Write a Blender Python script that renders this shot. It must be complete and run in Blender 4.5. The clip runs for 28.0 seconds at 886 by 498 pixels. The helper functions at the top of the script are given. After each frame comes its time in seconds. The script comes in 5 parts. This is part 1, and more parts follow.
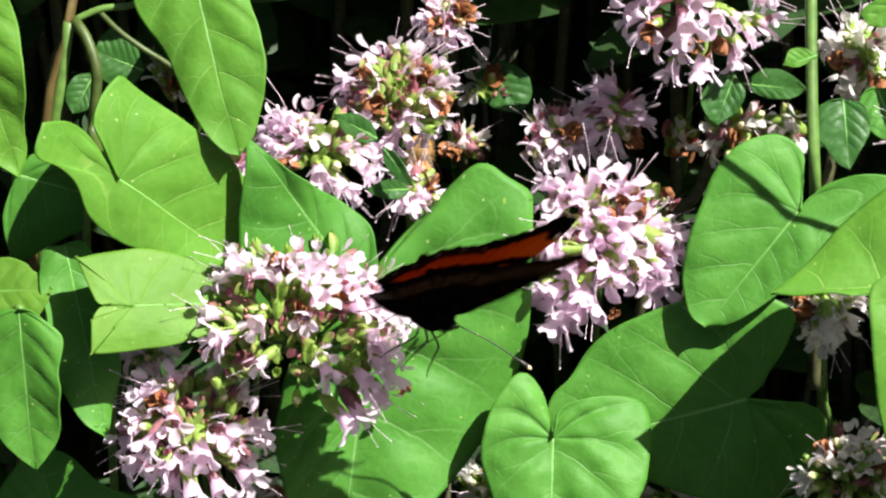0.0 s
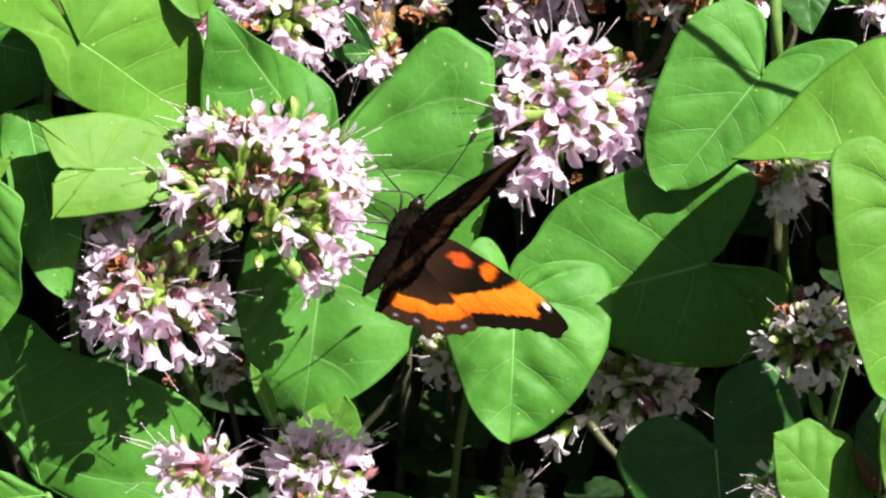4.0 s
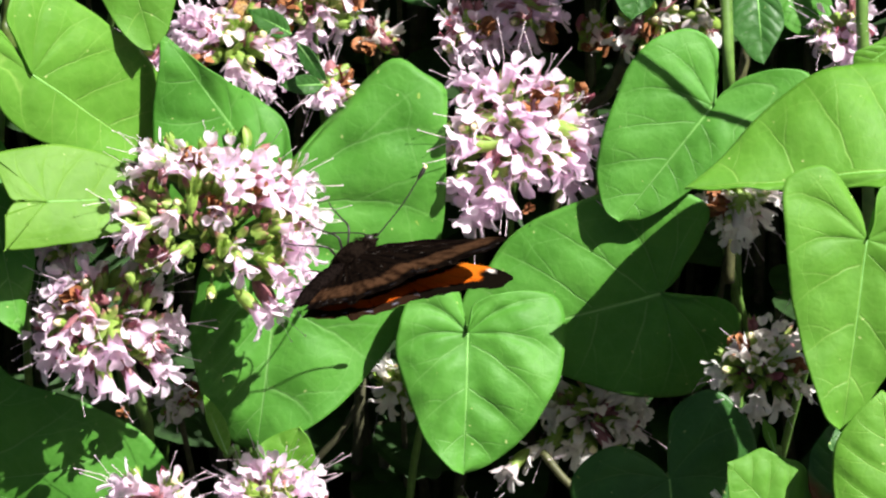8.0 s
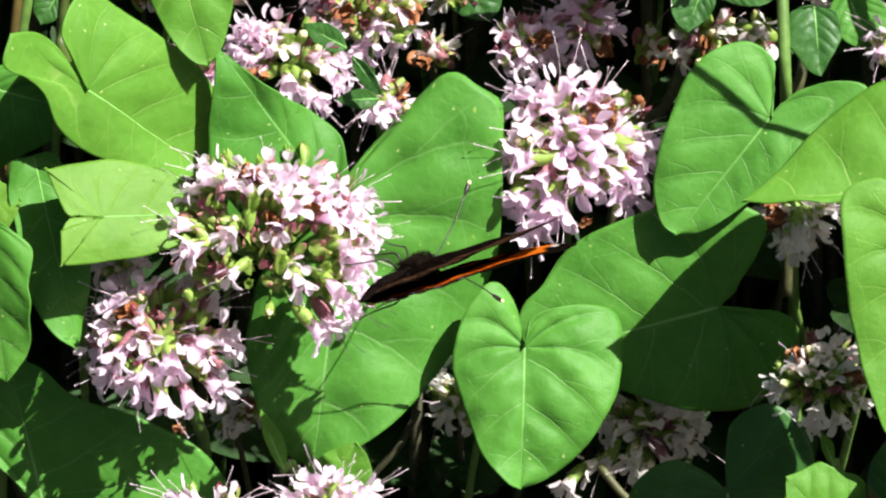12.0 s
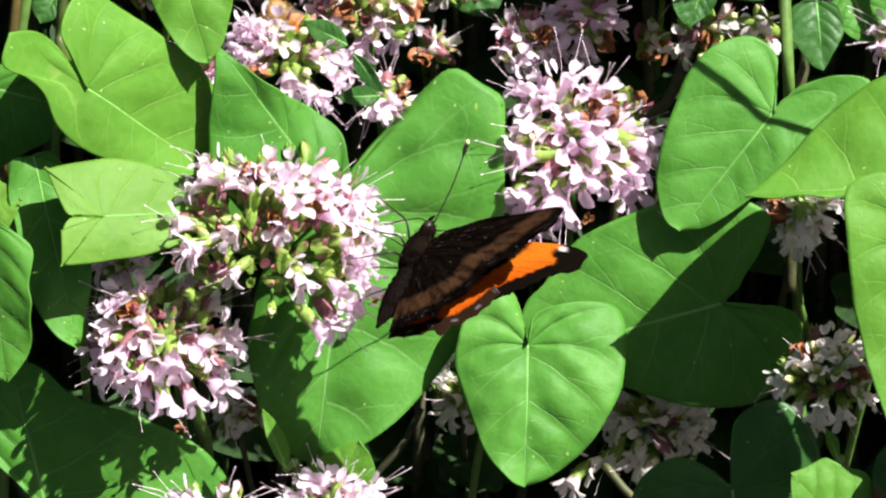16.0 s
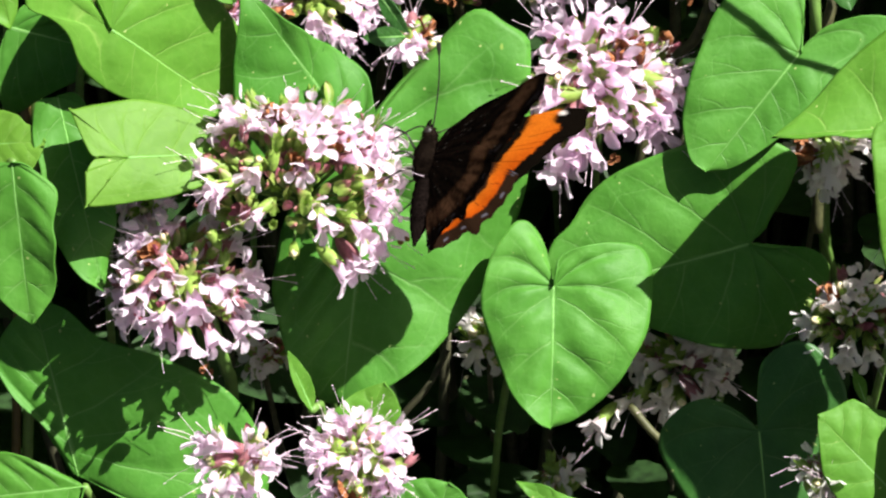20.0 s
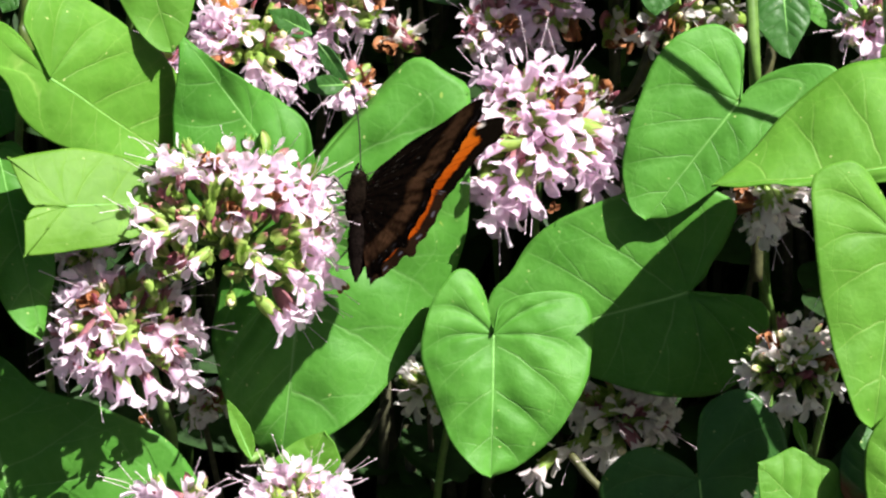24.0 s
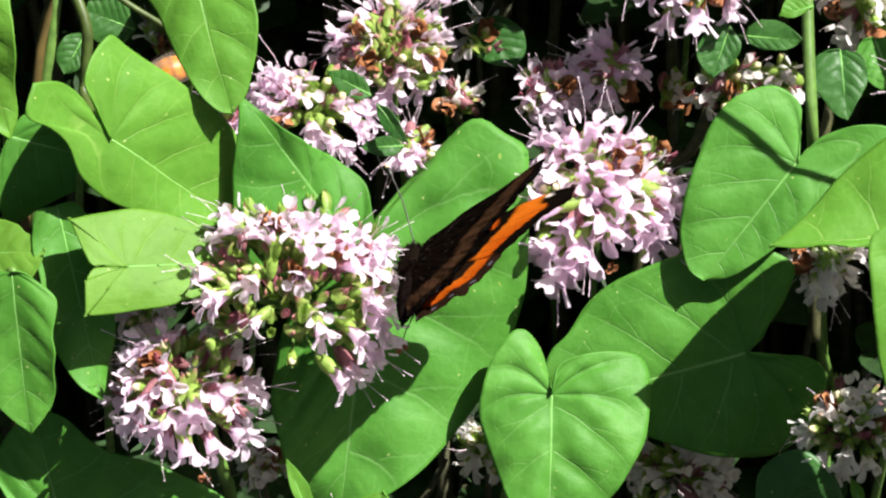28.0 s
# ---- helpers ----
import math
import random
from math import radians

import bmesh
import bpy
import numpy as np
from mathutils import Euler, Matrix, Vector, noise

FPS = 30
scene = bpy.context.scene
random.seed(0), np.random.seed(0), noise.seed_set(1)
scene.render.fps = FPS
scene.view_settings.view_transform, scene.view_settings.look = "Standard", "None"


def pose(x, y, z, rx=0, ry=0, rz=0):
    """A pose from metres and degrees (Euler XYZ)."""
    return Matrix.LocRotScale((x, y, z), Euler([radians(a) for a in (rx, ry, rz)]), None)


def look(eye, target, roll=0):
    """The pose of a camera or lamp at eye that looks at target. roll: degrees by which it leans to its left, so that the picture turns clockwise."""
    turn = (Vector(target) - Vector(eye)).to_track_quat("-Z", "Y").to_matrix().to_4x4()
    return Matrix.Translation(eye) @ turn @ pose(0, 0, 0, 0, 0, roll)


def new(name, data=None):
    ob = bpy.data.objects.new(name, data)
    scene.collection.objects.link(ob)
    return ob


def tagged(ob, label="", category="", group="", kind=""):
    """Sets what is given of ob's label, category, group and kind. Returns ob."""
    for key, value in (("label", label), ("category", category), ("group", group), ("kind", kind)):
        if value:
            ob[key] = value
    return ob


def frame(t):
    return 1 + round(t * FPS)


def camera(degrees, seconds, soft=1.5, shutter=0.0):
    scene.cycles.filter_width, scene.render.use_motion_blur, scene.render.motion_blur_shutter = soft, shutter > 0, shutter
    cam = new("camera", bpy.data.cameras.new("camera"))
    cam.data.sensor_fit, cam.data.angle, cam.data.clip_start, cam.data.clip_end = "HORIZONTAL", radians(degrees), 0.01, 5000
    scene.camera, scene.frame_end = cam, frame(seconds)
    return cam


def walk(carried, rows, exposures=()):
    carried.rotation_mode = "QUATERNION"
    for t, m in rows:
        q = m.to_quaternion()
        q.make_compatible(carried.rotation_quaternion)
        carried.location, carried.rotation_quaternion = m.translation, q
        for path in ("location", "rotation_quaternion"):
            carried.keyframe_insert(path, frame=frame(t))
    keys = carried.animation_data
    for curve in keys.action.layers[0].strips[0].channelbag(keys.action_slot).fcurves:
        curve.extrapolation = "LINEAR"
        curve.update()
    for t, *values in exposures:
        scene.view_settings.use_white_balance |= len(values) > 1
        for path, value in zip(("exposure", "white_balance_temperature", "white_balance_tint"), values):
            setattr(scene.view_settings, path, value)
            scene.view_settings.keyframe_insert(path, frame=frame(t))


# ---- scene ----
cam = camera(12.0, 28.0, soft=2.3, shutter=0.4)

# The bank of flowers: an upright slope seen from 0.57 m, from 40 degrees above.
# Places on it are given in steps of 0.0765 mm across and down, and mm out of it towards the viewer.
DIST, STEP, DOWN = 0.5709, 0.12 / 1568, radians(40)
MID = Vector((0.0, 0.0, 0.42))
ACROSS = Vector((1, 0, 0))
UP = Vector((0, math.sin(DOWN), math.cos(DOWN)))
OUT = Vector((0, -math.cos(DOWN), math.sin(DOWN)))
EYE = MID + OUT * DIST


def at(a, b, w=0.0):
    """A place on the bank: a steps across, b steps down, w millimetres out of it."""
    k = STEP * (DIST - w / 1000) / DIST
    return MID + ACROSS * ((a - 784) * k) + UP * ((441 - b) * k) + OUT * (w / 1000)


BASE = Matrix((ACROSS, UP, OUT)).transposed().to_4x4()


def view(yaw, pitch, roll, closer):
    """The hand-held camera: turned a little from its resting aim, and moved closer by some millimetres."""
    turn = Euler((0, radians(yaw), 0)).to_matrix() @ Euler((radians(pitch), 0, 0)).to_matrix() @ Euler((0, 0, radians(roll))).to_matrix()
    return Matrix.Translation(EYE - OUT * (closer / 1000)) @ BASE @ turn.to_4x4()


walk(cam, [
    (0, view(1.164, 1.423, 0.152, -0.17)),
    (0.5, view(1.182, 1.382, 0.180, -0.45)),
    (1, view(1.114, 1.382, 0.204, -0.54)),
    (1.5, view(1.048, 1.373, 0.266, -0.61)),
    (2, view(0.823, 1.363, 0.274, -0.69)),
    (2.5, view(0.713, 0.869, 0.269, -0.57)),
    (3, view(0.712, 0.324, 0.271, -0.40)),
    (3.5, view(0.651, -0.129, 0.261, -0.23)),
    (5.5, view(0.658, -0.678, 0.114, 0.57)),
    (6, view(0.697, -0.724, 0.127, 0.42)),
    (6.5, view(0.713, -0.656, 0.122, 0.28)),
    (7, view(0.507, -0.371, 0.091, 0.15)),
    (7.5, view(0.200, -0.048, 0.049, -0.09)),
    (8, view(0.000, -0.000, 0.018, -0.12)),
    (8.5, view(-0.197, -0.074, -0.022, -0.11)),
    (9, view(-0.174, -0.125, -0.057, 0.02)),
    (9.5, view(0.047, -0.146, -0.082, 0.25)),
    (10, view(0.187, -0.154, -0.085, 0.41)),
    (10.5, view(0.229, -0.138, -0.103, 0.72)),
    (11, view(0.338, -0.079, -0.129, 1.03)),
    (11.5, view(0.606, 0.053, -0.158, 1.31)),
    (12, view(0.768, 0.194, -0.167, 1.35)),
    (12.5, view(0.746, 0.265, -0.178, 1.55)),
    (14.5, view(0.711, 0.257, -0.454, 3.23)),
    (15, view(0.698, 0.236, -0.455, 3.42)),
    (15.5, view(0.803, 0.220, -0.470, 3.59)),
    (16, view(0.801, 0.159, -0.507, 3.90)),
    (16.5, view(0.804, -0.221, -0.519, 4.31)),
    (17, view(0.878, -0.607, -0.530, 4.69)),
    (17.5, view(0.922, -0.747, -0.548, 4.86)),
    (18, view(1.107, -0.766, -0.536, 5.15)),
    (18.5, view(1.296, -0.721, -0.524, 5.34)),
    (19, view(1.372, -0.746, -0.534, 5.57)),
    (19.5, view(1.353, -0.759, -0.550, 5.74)),
    (20, view(1.159, -0.638, -0.566, 5.79)),
    (20.5, view(0.886, -0.582, -0.609, 5.80)),
    (21, view(0.745, -0.483, -0.635, 5.86)),
    (21.5, view(0.626, -0.385, -0.653, 5.78)),
    (23.5, view(0.329, -0.029, -0.620, 6.62)),
    (24, view(0.335, 0.013, -0.621, 6.40)),
    (24.5, view(0.313, 0.116, -0.618, 6.23)),
    (25, view(0.327, 0.242, -0.623, 5.76)),
    (25.5, view(0.442, 0.390, -0.591, 5.45)),
    (26, view(0.741, 0.480, -0.573, 5.09)),
    (26.5, view(0.946, 0.637, -0.562, 4.76)),
    (27, view(1.030, 0.753, -0.562, 4.53)),
    (27.5, view(1.125, 0.826, -0.558, 4.39)),
    (28, view(1.119, 0.842, -0.568, 4.21)),
])

# ---- light ----
SUN = (ACROSS * 0.52 + UP * 0.59 + OUT * 0.60).normalized()
world = bpy.data.worlds.new("sky")
scene.world = world
world.use_nodes = True
sky = world.node_tree.nodes.new("ShaderNodeTexSky")
sky.sky_type, sky.sun_disc = "NISHITA", False
sky.dust_density, sky.ozone_density = 4.0, 0.4
sky.sun_elevation = math.asin(SUN.z)
sky.sun_rotation = math.atan2(SUN.x, SUN.y)
world.node_tree.links.new(sky.outputs[0], world.node_tree.nodes["Background"].inputs[0])
world.node_tree.nodes["Background"].inputs[1].default_value = 0.025
lamp = bpy.data.lights.new("sun", "SUN")
lamp.energy, lamp.angle, lamp.color = 5.0, radians(0.53), (1.0, 0.96, 0.935)
sun = new("sun", lamp)
sun.matrix_world = look(MID + SUN * 3, MID)
scene.view_settings.exposure = 1.40

# ---- materials ----


def nodes_of(name):
    m = bpy.data.materials.new(name)
    m.use_nodes = True
    t = m.node_tree
    return m, t, t.nodes["Principled BSDF"], t.nodes["Material Output"]


def ramp(t, source, stops):
    r = t.nodes.new("ShaderNodeValToRGB")
    while len(r.color_ramp.elements) < len(stops):
        r.color_ramp.elements.new(0.5)
    for e, (p, c) in zip(r.color_ramp.elements, stops):
        e.position, e.color = p, (*c, 1)
    t.links.new(source, r.inputs[0])
    return r.outputs[0]


def noise_of(t, scale, detail=4.0, coord="Object", rough=0.55):
    c = t.nodes.new("ShaderNodeTexCoord")
    n = t.nodes.new("ShaderNodeTexNoise")
    n.inputs["Scale"].default_value, n.inputs["Detail"].default_value, n.inputs["Roughness"].default_value = scale, detail, rough
    t.links.new(c.outputs[coord], n.inputs["Vector"])
    return n.outputs["Fac"]


def math_of(t, op, a, b=None, c=None):
    n = t.nodes.new("ShaderNodeMath")
    n.operation = op
    for i, v in enumerate((a, b, c)):
        if v is None:
            continue
        if isinstance(v, (int, float)):
            n.inputs[i].default_value = v
        else:
            t.links.new(v, n.inputs[i])
    return n.outputs[0]


def mix_of(t, kind, fac, a, b):
    n = t.nodes.new("ShaderNodeMix")
    n.data_type, n.blend_type = "RGBA", kind
    for i, v in ((0, fac), (6, a), (7, b)):
        if isinstance(v, (int, float)):
            n.inputs[i].default_value = v
        elif isinstance(v, tuple):
            n.inputs[i].default_value = (*v, 1)
        else:
            t.links.new(v, n.inputs[i])
    return n.outputs[2]


def bump_of(t, height, strength, distance, bsdf):
    n = t.nodes.new("ShaderNodeBump")
    n.inputs["Strength"].default_value, n.inputs["Distance"].default_value = strength, distance
    t.links.new(height, n.inputs["Height"])
    t.links.new(n.outputs[0], bsdf.inputs["Normal"])


def translucent(t, bsdf, out, colour, share):
    """Mix light that comes through a thin blade with what it sends back."""
    tr = t.nodes.new("ShaderNodeBsdfTranslucent")
    if isinstance(colour, tuple):
        tr.inputs[0].default_value = (*colour, 1)
    else:
        t.links.new(colour, tr.inputs[0])
    m = t.nodes.new("ShaderNodeMixShader")
    m.inputs[0].default_value = share
    t.links.new(bsdf.outputs[0], m.inputs[1])
    t.links.new(tr.outputs[0], m.inputs[2])
    t.links.new(m.outputs[0], out.inputs[0])


def object_random(t):
    return t.nodes.new("ShaderNodeObjectInfo").outputs["Random"]


def leaf_material(name, dark, mid, light, vein, through_colour, share=0.3, rough=0.42, rust=None):
    """A bindweed blade: veins run with the leaf's own lines (u: across, v: along)."""
    m, t, b, out = nodes_of(name)
    uv = t.nodes.new("ShaderNodeUVMap")
    uv.uv_map = "blade"
    sep = t.nodes.new("ShaderNodeSeparateXYZ")
    t.links.new(uv.outputs[0], sep.inputs[0])
    u, v = sep.outputs[0], sep.outputs[1]
    blotch = noise_of(t, 95.0, 3.0)
    fine = noise_of(t, 900.0, 5.0)
    c = ramp(t, blotch, ((0.3, dark), (0.52, mid), (0.74, light)))
    c = mix_of(t, "MULTIPLY", 0.35, c, ramp(t, fine, ((0.25, (0.72, 0.76, 0.7)), (0.7, (1.0, 1.0, 1.0)))))
    # side veins: one at each whole number of v, each with a fork, and arches that join them near the rim
    wob = math_of(t, "MULTIPLY_ADD", noise_of(t, 260.0, 2.0), 0.14, v)

    def vein_lines(line, w0, w1):
        return ramp(t, math_of(t, "PINGPONG", line, 0.5), ((0.0, (1, 1, 1)), (w0, (0.6, 0.6, 0.6)), (w1, (0, 0, 0))))

    side = mix_of(t, "MULTIPLY", 1.0, vein_lines(wob, 0.010, 0.034), ramp(t, u, ((0.0, (0.7, 0.7, 0.7)), (0.3, (0.95, 0.95, 0.95)), (0.97, (0.2, 0.2, 0.2)))))
    past = math_of(t, "MAXIMUM", math_of(t, "SUBTRACT", u, 0.42), 0.0)
    fork = vein_lines(math_of(t, "MULTIPLY_ADD", past, 1.05, wob), 0.008, 0.03)
    fork = mix_of(t, "MULTIPLY", 1.0, fork, ramp(t, u, ((0.42, (0, 0, 0)), (0.5, (0.6, 0.6, 0.6)), (0.95, (0.1, 0.1, 0.1)))))
    arch = math_of(t, "MULTIPLY_ADD", math_of(t, "PINGPONG", wob, 0.5), -0.16, math_of(t, "ADD", u, 0.0))
    arch = ramp(t, arch, ((0.74, (0, 0, 0)), (0.75, (0.25, 0.25, 0.25)), (0.76, (0, 0, 0))))
    main = ramp(t, u, ((0.0, (1, 1, 1)), (0.012, (0.8, 0.8, 0.8)), (0.026, (0, 0, 0))))
    lines = mix_of(t, "ADD", 1.0, mix_of(t, "ADD", 1.0, side, main), mix_of(t, "ADD", 1.0, fork, arch))
    lines = math_of(t, "MINIMUM", lines, 1.0)
    # net of fine veins
    tc = t.nodes.new("ShaderNodeTexCoord")
    vor = t.nodes.new("ShaderNodeTexVoronoi")
    vor.feature = "DISTANCE_TO_EDGE"
    vor.inputs["Scale"].default_value = 420.0
    t.links.new(tc.outputs["Object"], vor.inputs["Vector"])
    net = ramp(t, vor.outputs["Distance"], ((0.0, (1, 1, 1)), (0.06, (0.3, 0.3, 0.3)), (0.14, (0, 0, 0))))
    c = mix_of(t, "MIX", math_of(t, "MULTIPLY", lines, 0.5), c, vein)
    c = mix_of(t, "MIX", math_of(t, "MULTIPLY", net, 0.05), c, vein)
    if rust:
        # the foot of the blade has withered
        part_way = math_of(t, "MULTIPLY_ADD", noise_of(t, 330.0, 3.0), 2.4, math_of(t, "MULTIPLY", v, 1.0))
        c = mix_of(t, "MIX", ramp(t, math_of(t, "DIVIDE", part_way, 7.0), ((0.30, (1, 1, 1)), (0.46, (0, 0, 0)))), c, rust)
    # pale specks and feeding marks
    speck = ramp(t, noise_of(t, 1300.0, 0.0), ((0.83, (0, 0, 0)), (0.85, (1, 1, 1))))
    c = mix_of(t, "MIX", math_of(t, "MULTIPLY", speck, 0.6), c, (0.50, 0.58, 0.22))
    mark = ramp(t, noise_of(t, 520.0, 0.0), ((0.86, (0, 0, 0)), (0.875, (1, 1, 1))))
    c = mix_of(t, "MIX", math_of(t, "MULTIPLY", mark, 0.4), c, (0.42, 0.5, 0.10))
    tint = ramp(t, object_random(t), ((0.0, (0.90, 0.95, 0.88)), (0.5, (1, 1, 1)), (1.0, (1.10, 1.04, 0.95))))
    c = mix_of(t, "MULTIPLY", 1.0, c, tint)
    t.links.new(c, b.inputs["Base Color"])
    b.inputs["Roughness"].default_value = rough
    b.inputs["Specular IOR Level"].default_value = 0.26
    pucker = noise_of(t, 330.0, 3.0)
    h = math_of(t, "SUBTRACT", math_of(t, "MULTIPLY", fine, 0.22), math_of(t, "MULTIPLY", lines, 0.35))
    h = math_of(t, "ADD", h, math_of(t, "MULTIPLY", pucker, 0.9))
    h = math_of(t, "SUBTRACT", h, math_of(t, "MULTIPLY", net, 0.06))
    bump_of(t, h, 0.7, 0.00030, b)
    translucent(t, b, out, mix_of(t, "MULTIPLY", 0.8, c, through_colour), share)
    return m


def plain_material(name, colour, vary=0.25, scale=600.0, rough=0.5, bump=0.3, through_colour=None, share=0.25, spec=0.4, depth=0.0001):
    m, t, b, out = nodes_of(name)
    n = noise_of(t, scale, 4.0)
    lo = tuple(x * (1 - vary) for x in colour)
    hi = tuple(min(1.0, x * (1 + vary)) for x in colour)
    c = ramp(t, n, ((0.3, lo), (0.7, hi)))
    tint = ramp(t, object_random(t), ((0.0, (0.86, 0.86, 0.86)), (1.0, (1.1, 1.1, 1.1))))
    c = mix_of(t, "MULTIPLY", 1.0, c, tint)
    t.links.new(c, b.inputs["Base Color"])
    b.inputs["Roughness"].default_value = rough
    b.inputs["Specular IOR Level"].default_value = spec
    if bump:
        bump_of(t, n, bump, depth, b)
    if through_colour:
        translucent(t, b, out, through_colour, share)
    return m


def petal_material(name, pale, pink, through_colour):
    """Corolla: pinker towards the tube (u: 0 at the tube's foot, 1 at the lobes' rim)."""
    m, t, b, out = nodes_of(name)
    uv = t.nodes.new("ShaderNodeUVMap")
    uv.uv_map = "petal"
    sep = t.nodes.new("ShaderNodeSeparateXYZ")
    t.links.new(uv.outputs[0], sep.inputs[0])
    c = ramp(t, sep.outputs[0], ((0.0, pink), (0.45, tuple((p + q) / 2 for p, q in zip(pale, pink))), (0.8, pale)))
    n = noise_of(t, 1400.0, 4.0)
    c = mix_of(t, "MULTIPLY", 0.25, c, ramp(t, n, ((0.3, (0.86, 0.72, 0.82)), (0.65, (1, 1, 1)))))
    tint = ramp(t, object_random(t), ((0.0, (0.97, 0.86, 0.95)), (0.3, (0.99, 0.94, 0.98)), (1.0, (1, 1, 1))))
    c = mix_of(t, "MULTIPLY", 1.0, c, tint)
    t.links.new(c, b.inputs["Base Color"])
    b.inputs["Roughness"].default_value = 0.55
    b.inputs["Specular IOR Level"].default_value = 0.25
    bump_of(t, n, 0.35, 0.0001, b)
    translucent(t, b, out, through_colour, 0.58)
    return m


def bract_material(name, foot, middle, tip, start):
    """A keeled bract, green at its foot and flushed towards its tip (u: 0 at the foot, 1 at the tip)."""
    m, t, b, out = nodes_of(name)
    uv = t.nodes.new("ShaderNodeUVMap")
    uv.uv_map = "bract"
    sep = t.nodes.new("ShaderNodeSeparateXYZ")
    t.links.new(uv.outputs[0], sep.inputs[0])
    n = noise_of(t, 1500.0, 4.0)
    flush = math_of(t, "MULTIPLY_ADD", math_of(t, "SUBTRACT", object_random(t), 0.5), 0.5, sep.outputs[0])
    c = ramp(t, flush, ((0.0, foot), (start, middle), (min(1.0, start + 0.25), tip)))
    c = mix_of(t, "MULTIPLY", 0.6, c, ramp(t, n, ((0.3, (0.65, 0.65, 0.6)), (0.7, (1.1, 1.1, 1.1)))))
    t.links.new(c, b.inputs["Base Color"])
    b.inputs["Roughness"].default_value = 0.5
    bump_of(t, n, 0.3, 0.0001, b)
    translucent(t, b, out, c, 0.35)
    return m


LEAF_FRESH = leaf_material("leaf_fresh", (0.0815, 0.236, 0.0190), (0.1055, 0.284, 0.0292), (0.1285, 0.314, 0.0385), (0.289, 0.476, 0.1105), (0.75, 1.0, 0.20), 0.36, 0.56)
LEAF_YOUNG = leaf_material("leaf_young", (0.112, 0.262, 0.0230), (0.142, 0.312, 0.0335), (0.168, 0.340, 0.0430), (0.30, 0.49, 0.11), (0.85, 1.0, 0.20), 0.42, 0.56)
LEAF_MID = leaf_material("leaf_mid", (0.0575, 0.2105, 0.0205), (0.0775, 0.256, 0.0297), (0.0995, 0.297, 0.039), (0.238, 0.442, 0.1445), (0.55, 1.0, 0.22), 0.32, 0.56)
# Mid green darkened to stand in for shade; dark herb leaves share it.
LEAF_DARK_SHADED = leaf_material("leaf_dark_shaded", (0.0255, 0.0935, 0.017), (0.03825, 0.1275, 0.0238), (0.051, 0.153, 0.02975), (0.119, 0.221, 0.0765), (0.6, 1.0, 0.3), 0.22)
LEAF_DRY = leaf_material("leaf_dry", (0.0255, 0.0935, 0.017), (0.0425, 0.136, 0.0238), (0.085, 0.17, 0.0425), (0.119, 0.221, 0.0765), (0.9, 0.9, 0.4), 0.2, 0.5, (0.13, 0.052, 0.014))
# Marjoram foliage colour, lowered so that sunlit gaps still look deeply shaded.
SHADED_HERB_LEAF = plain_material("shaded_herb_leaf", (0.018, 0.046, 0.011), 0.5, 500.0, 0.55, 0.4, (0.08, 0.2, 0.03), 0.25)
STEM_GREEN = plain_material("stem_green", (0.095, 0.185, 0.035), 0.3, 500.0, 0.45)
STEM_RED = plain_material("stem_red", (0.09, 0.066, 0.018), 0.35, 300.0, 0.5)
STEM_OLIVE = plain_material("stem_olive", (0.05, 0.078, 0.013), 0.35, 500.0, 0.5)
VEIN = plain_material("vein", (0.16, 0.38, 0.08), 0.15, 700.0, 0.5)
# Brown wood, also a green stalk darkened for the shade around it.
STEM_BROWN_SHADED = plain_material("stem_brown_shaded", (0.060, 0.062, 0.022), 0.4, 700.0, 0.6, 0.5)
# Stem colour darkened to stand in for deep shade.
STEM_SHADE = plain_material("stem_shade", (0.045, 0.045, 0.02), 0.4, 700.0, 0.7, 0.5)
CALYX_GREEN = plain_material("calyx_green", (0.25, 0.38, 0.07), 0.35, 1500.0, 0.5, 0.4, (0.36, 0.55, 0.10), 0.35)
CALYX_PURPLE = plain_material("calyx_purple", (0.29, 0.12, 0.13), 0.4, 1500.0, 0.5, 0.4, (0.5, 0.2, 0.25), 0.25)
BRACT_TIPPED = bract_material("bract_tipped", (0.20, 0.34, 0.05), (0.34, 0.42, 0.10), (0.42, 0.17, 0.17), 0.72)
BRACT_ROSY = bract_material("bract_rosy", (0.26, 0.32, 0.08), (0.46, 0.20, 0.18), (0.42, 0.12, 0.17), 0.35)
BUD_CREAM = plain_material("bud_cream", (0.74, 0.66, 0.40), 0.15, 1500.0, 0.45, 0.2, (0.8, 0.75, 0.5), 0.2)
WITHERED = plain_material("withered", (0.24, 0.09, 0.03), 0.45, 1300.0, 0.7, 0.6)
PETAL = petal_material("petal", (0.97, 0.88, 0.95), (0.88, 0.53, 0.74), (0.98, 0.83, 0.95))
PETAL_WHITE = petal_material("petal_white", (0.93, 0.92, 0.86), (0.82, 0.74, 0.70), (0.93, 0.92, 0.85))
STAMEN = plain_material("stamen", (0.72, 0.58, 0.63), 0.2, 1500.0, 0.5, 0.0)
SOIL = plain_material("soil", (0.022, 0.017, 0.012), 0.6, 60.0, 0.9, 0.8, depth=0.004)

# ---- building ----


def mesh_of(name, verts, faces, mats, uv=None, uv_name="", smooth=True, face_mats=None):
    me = bpy.data.meshes.new(name)
    me.from_pydata([tuple(v) for v in verts], [], faces)
    for m in mats if isinstance(mats, (list, tuple)) else [mats]:
        me.materials.append(m)
    if uv is not None:
        layer = me.uv_layers.new(name=uv_name)
        for loop in me.loops:
            layer.data[loop.index].uv = uv[loop.vertex_index]
    if face_mats is not None:
        me.polygons.foreach_set("material_index", face_mats)
    me.polygons.foreach_set("use_smooth", [smooth] * len(me.polygons))
    me.update()
    return me


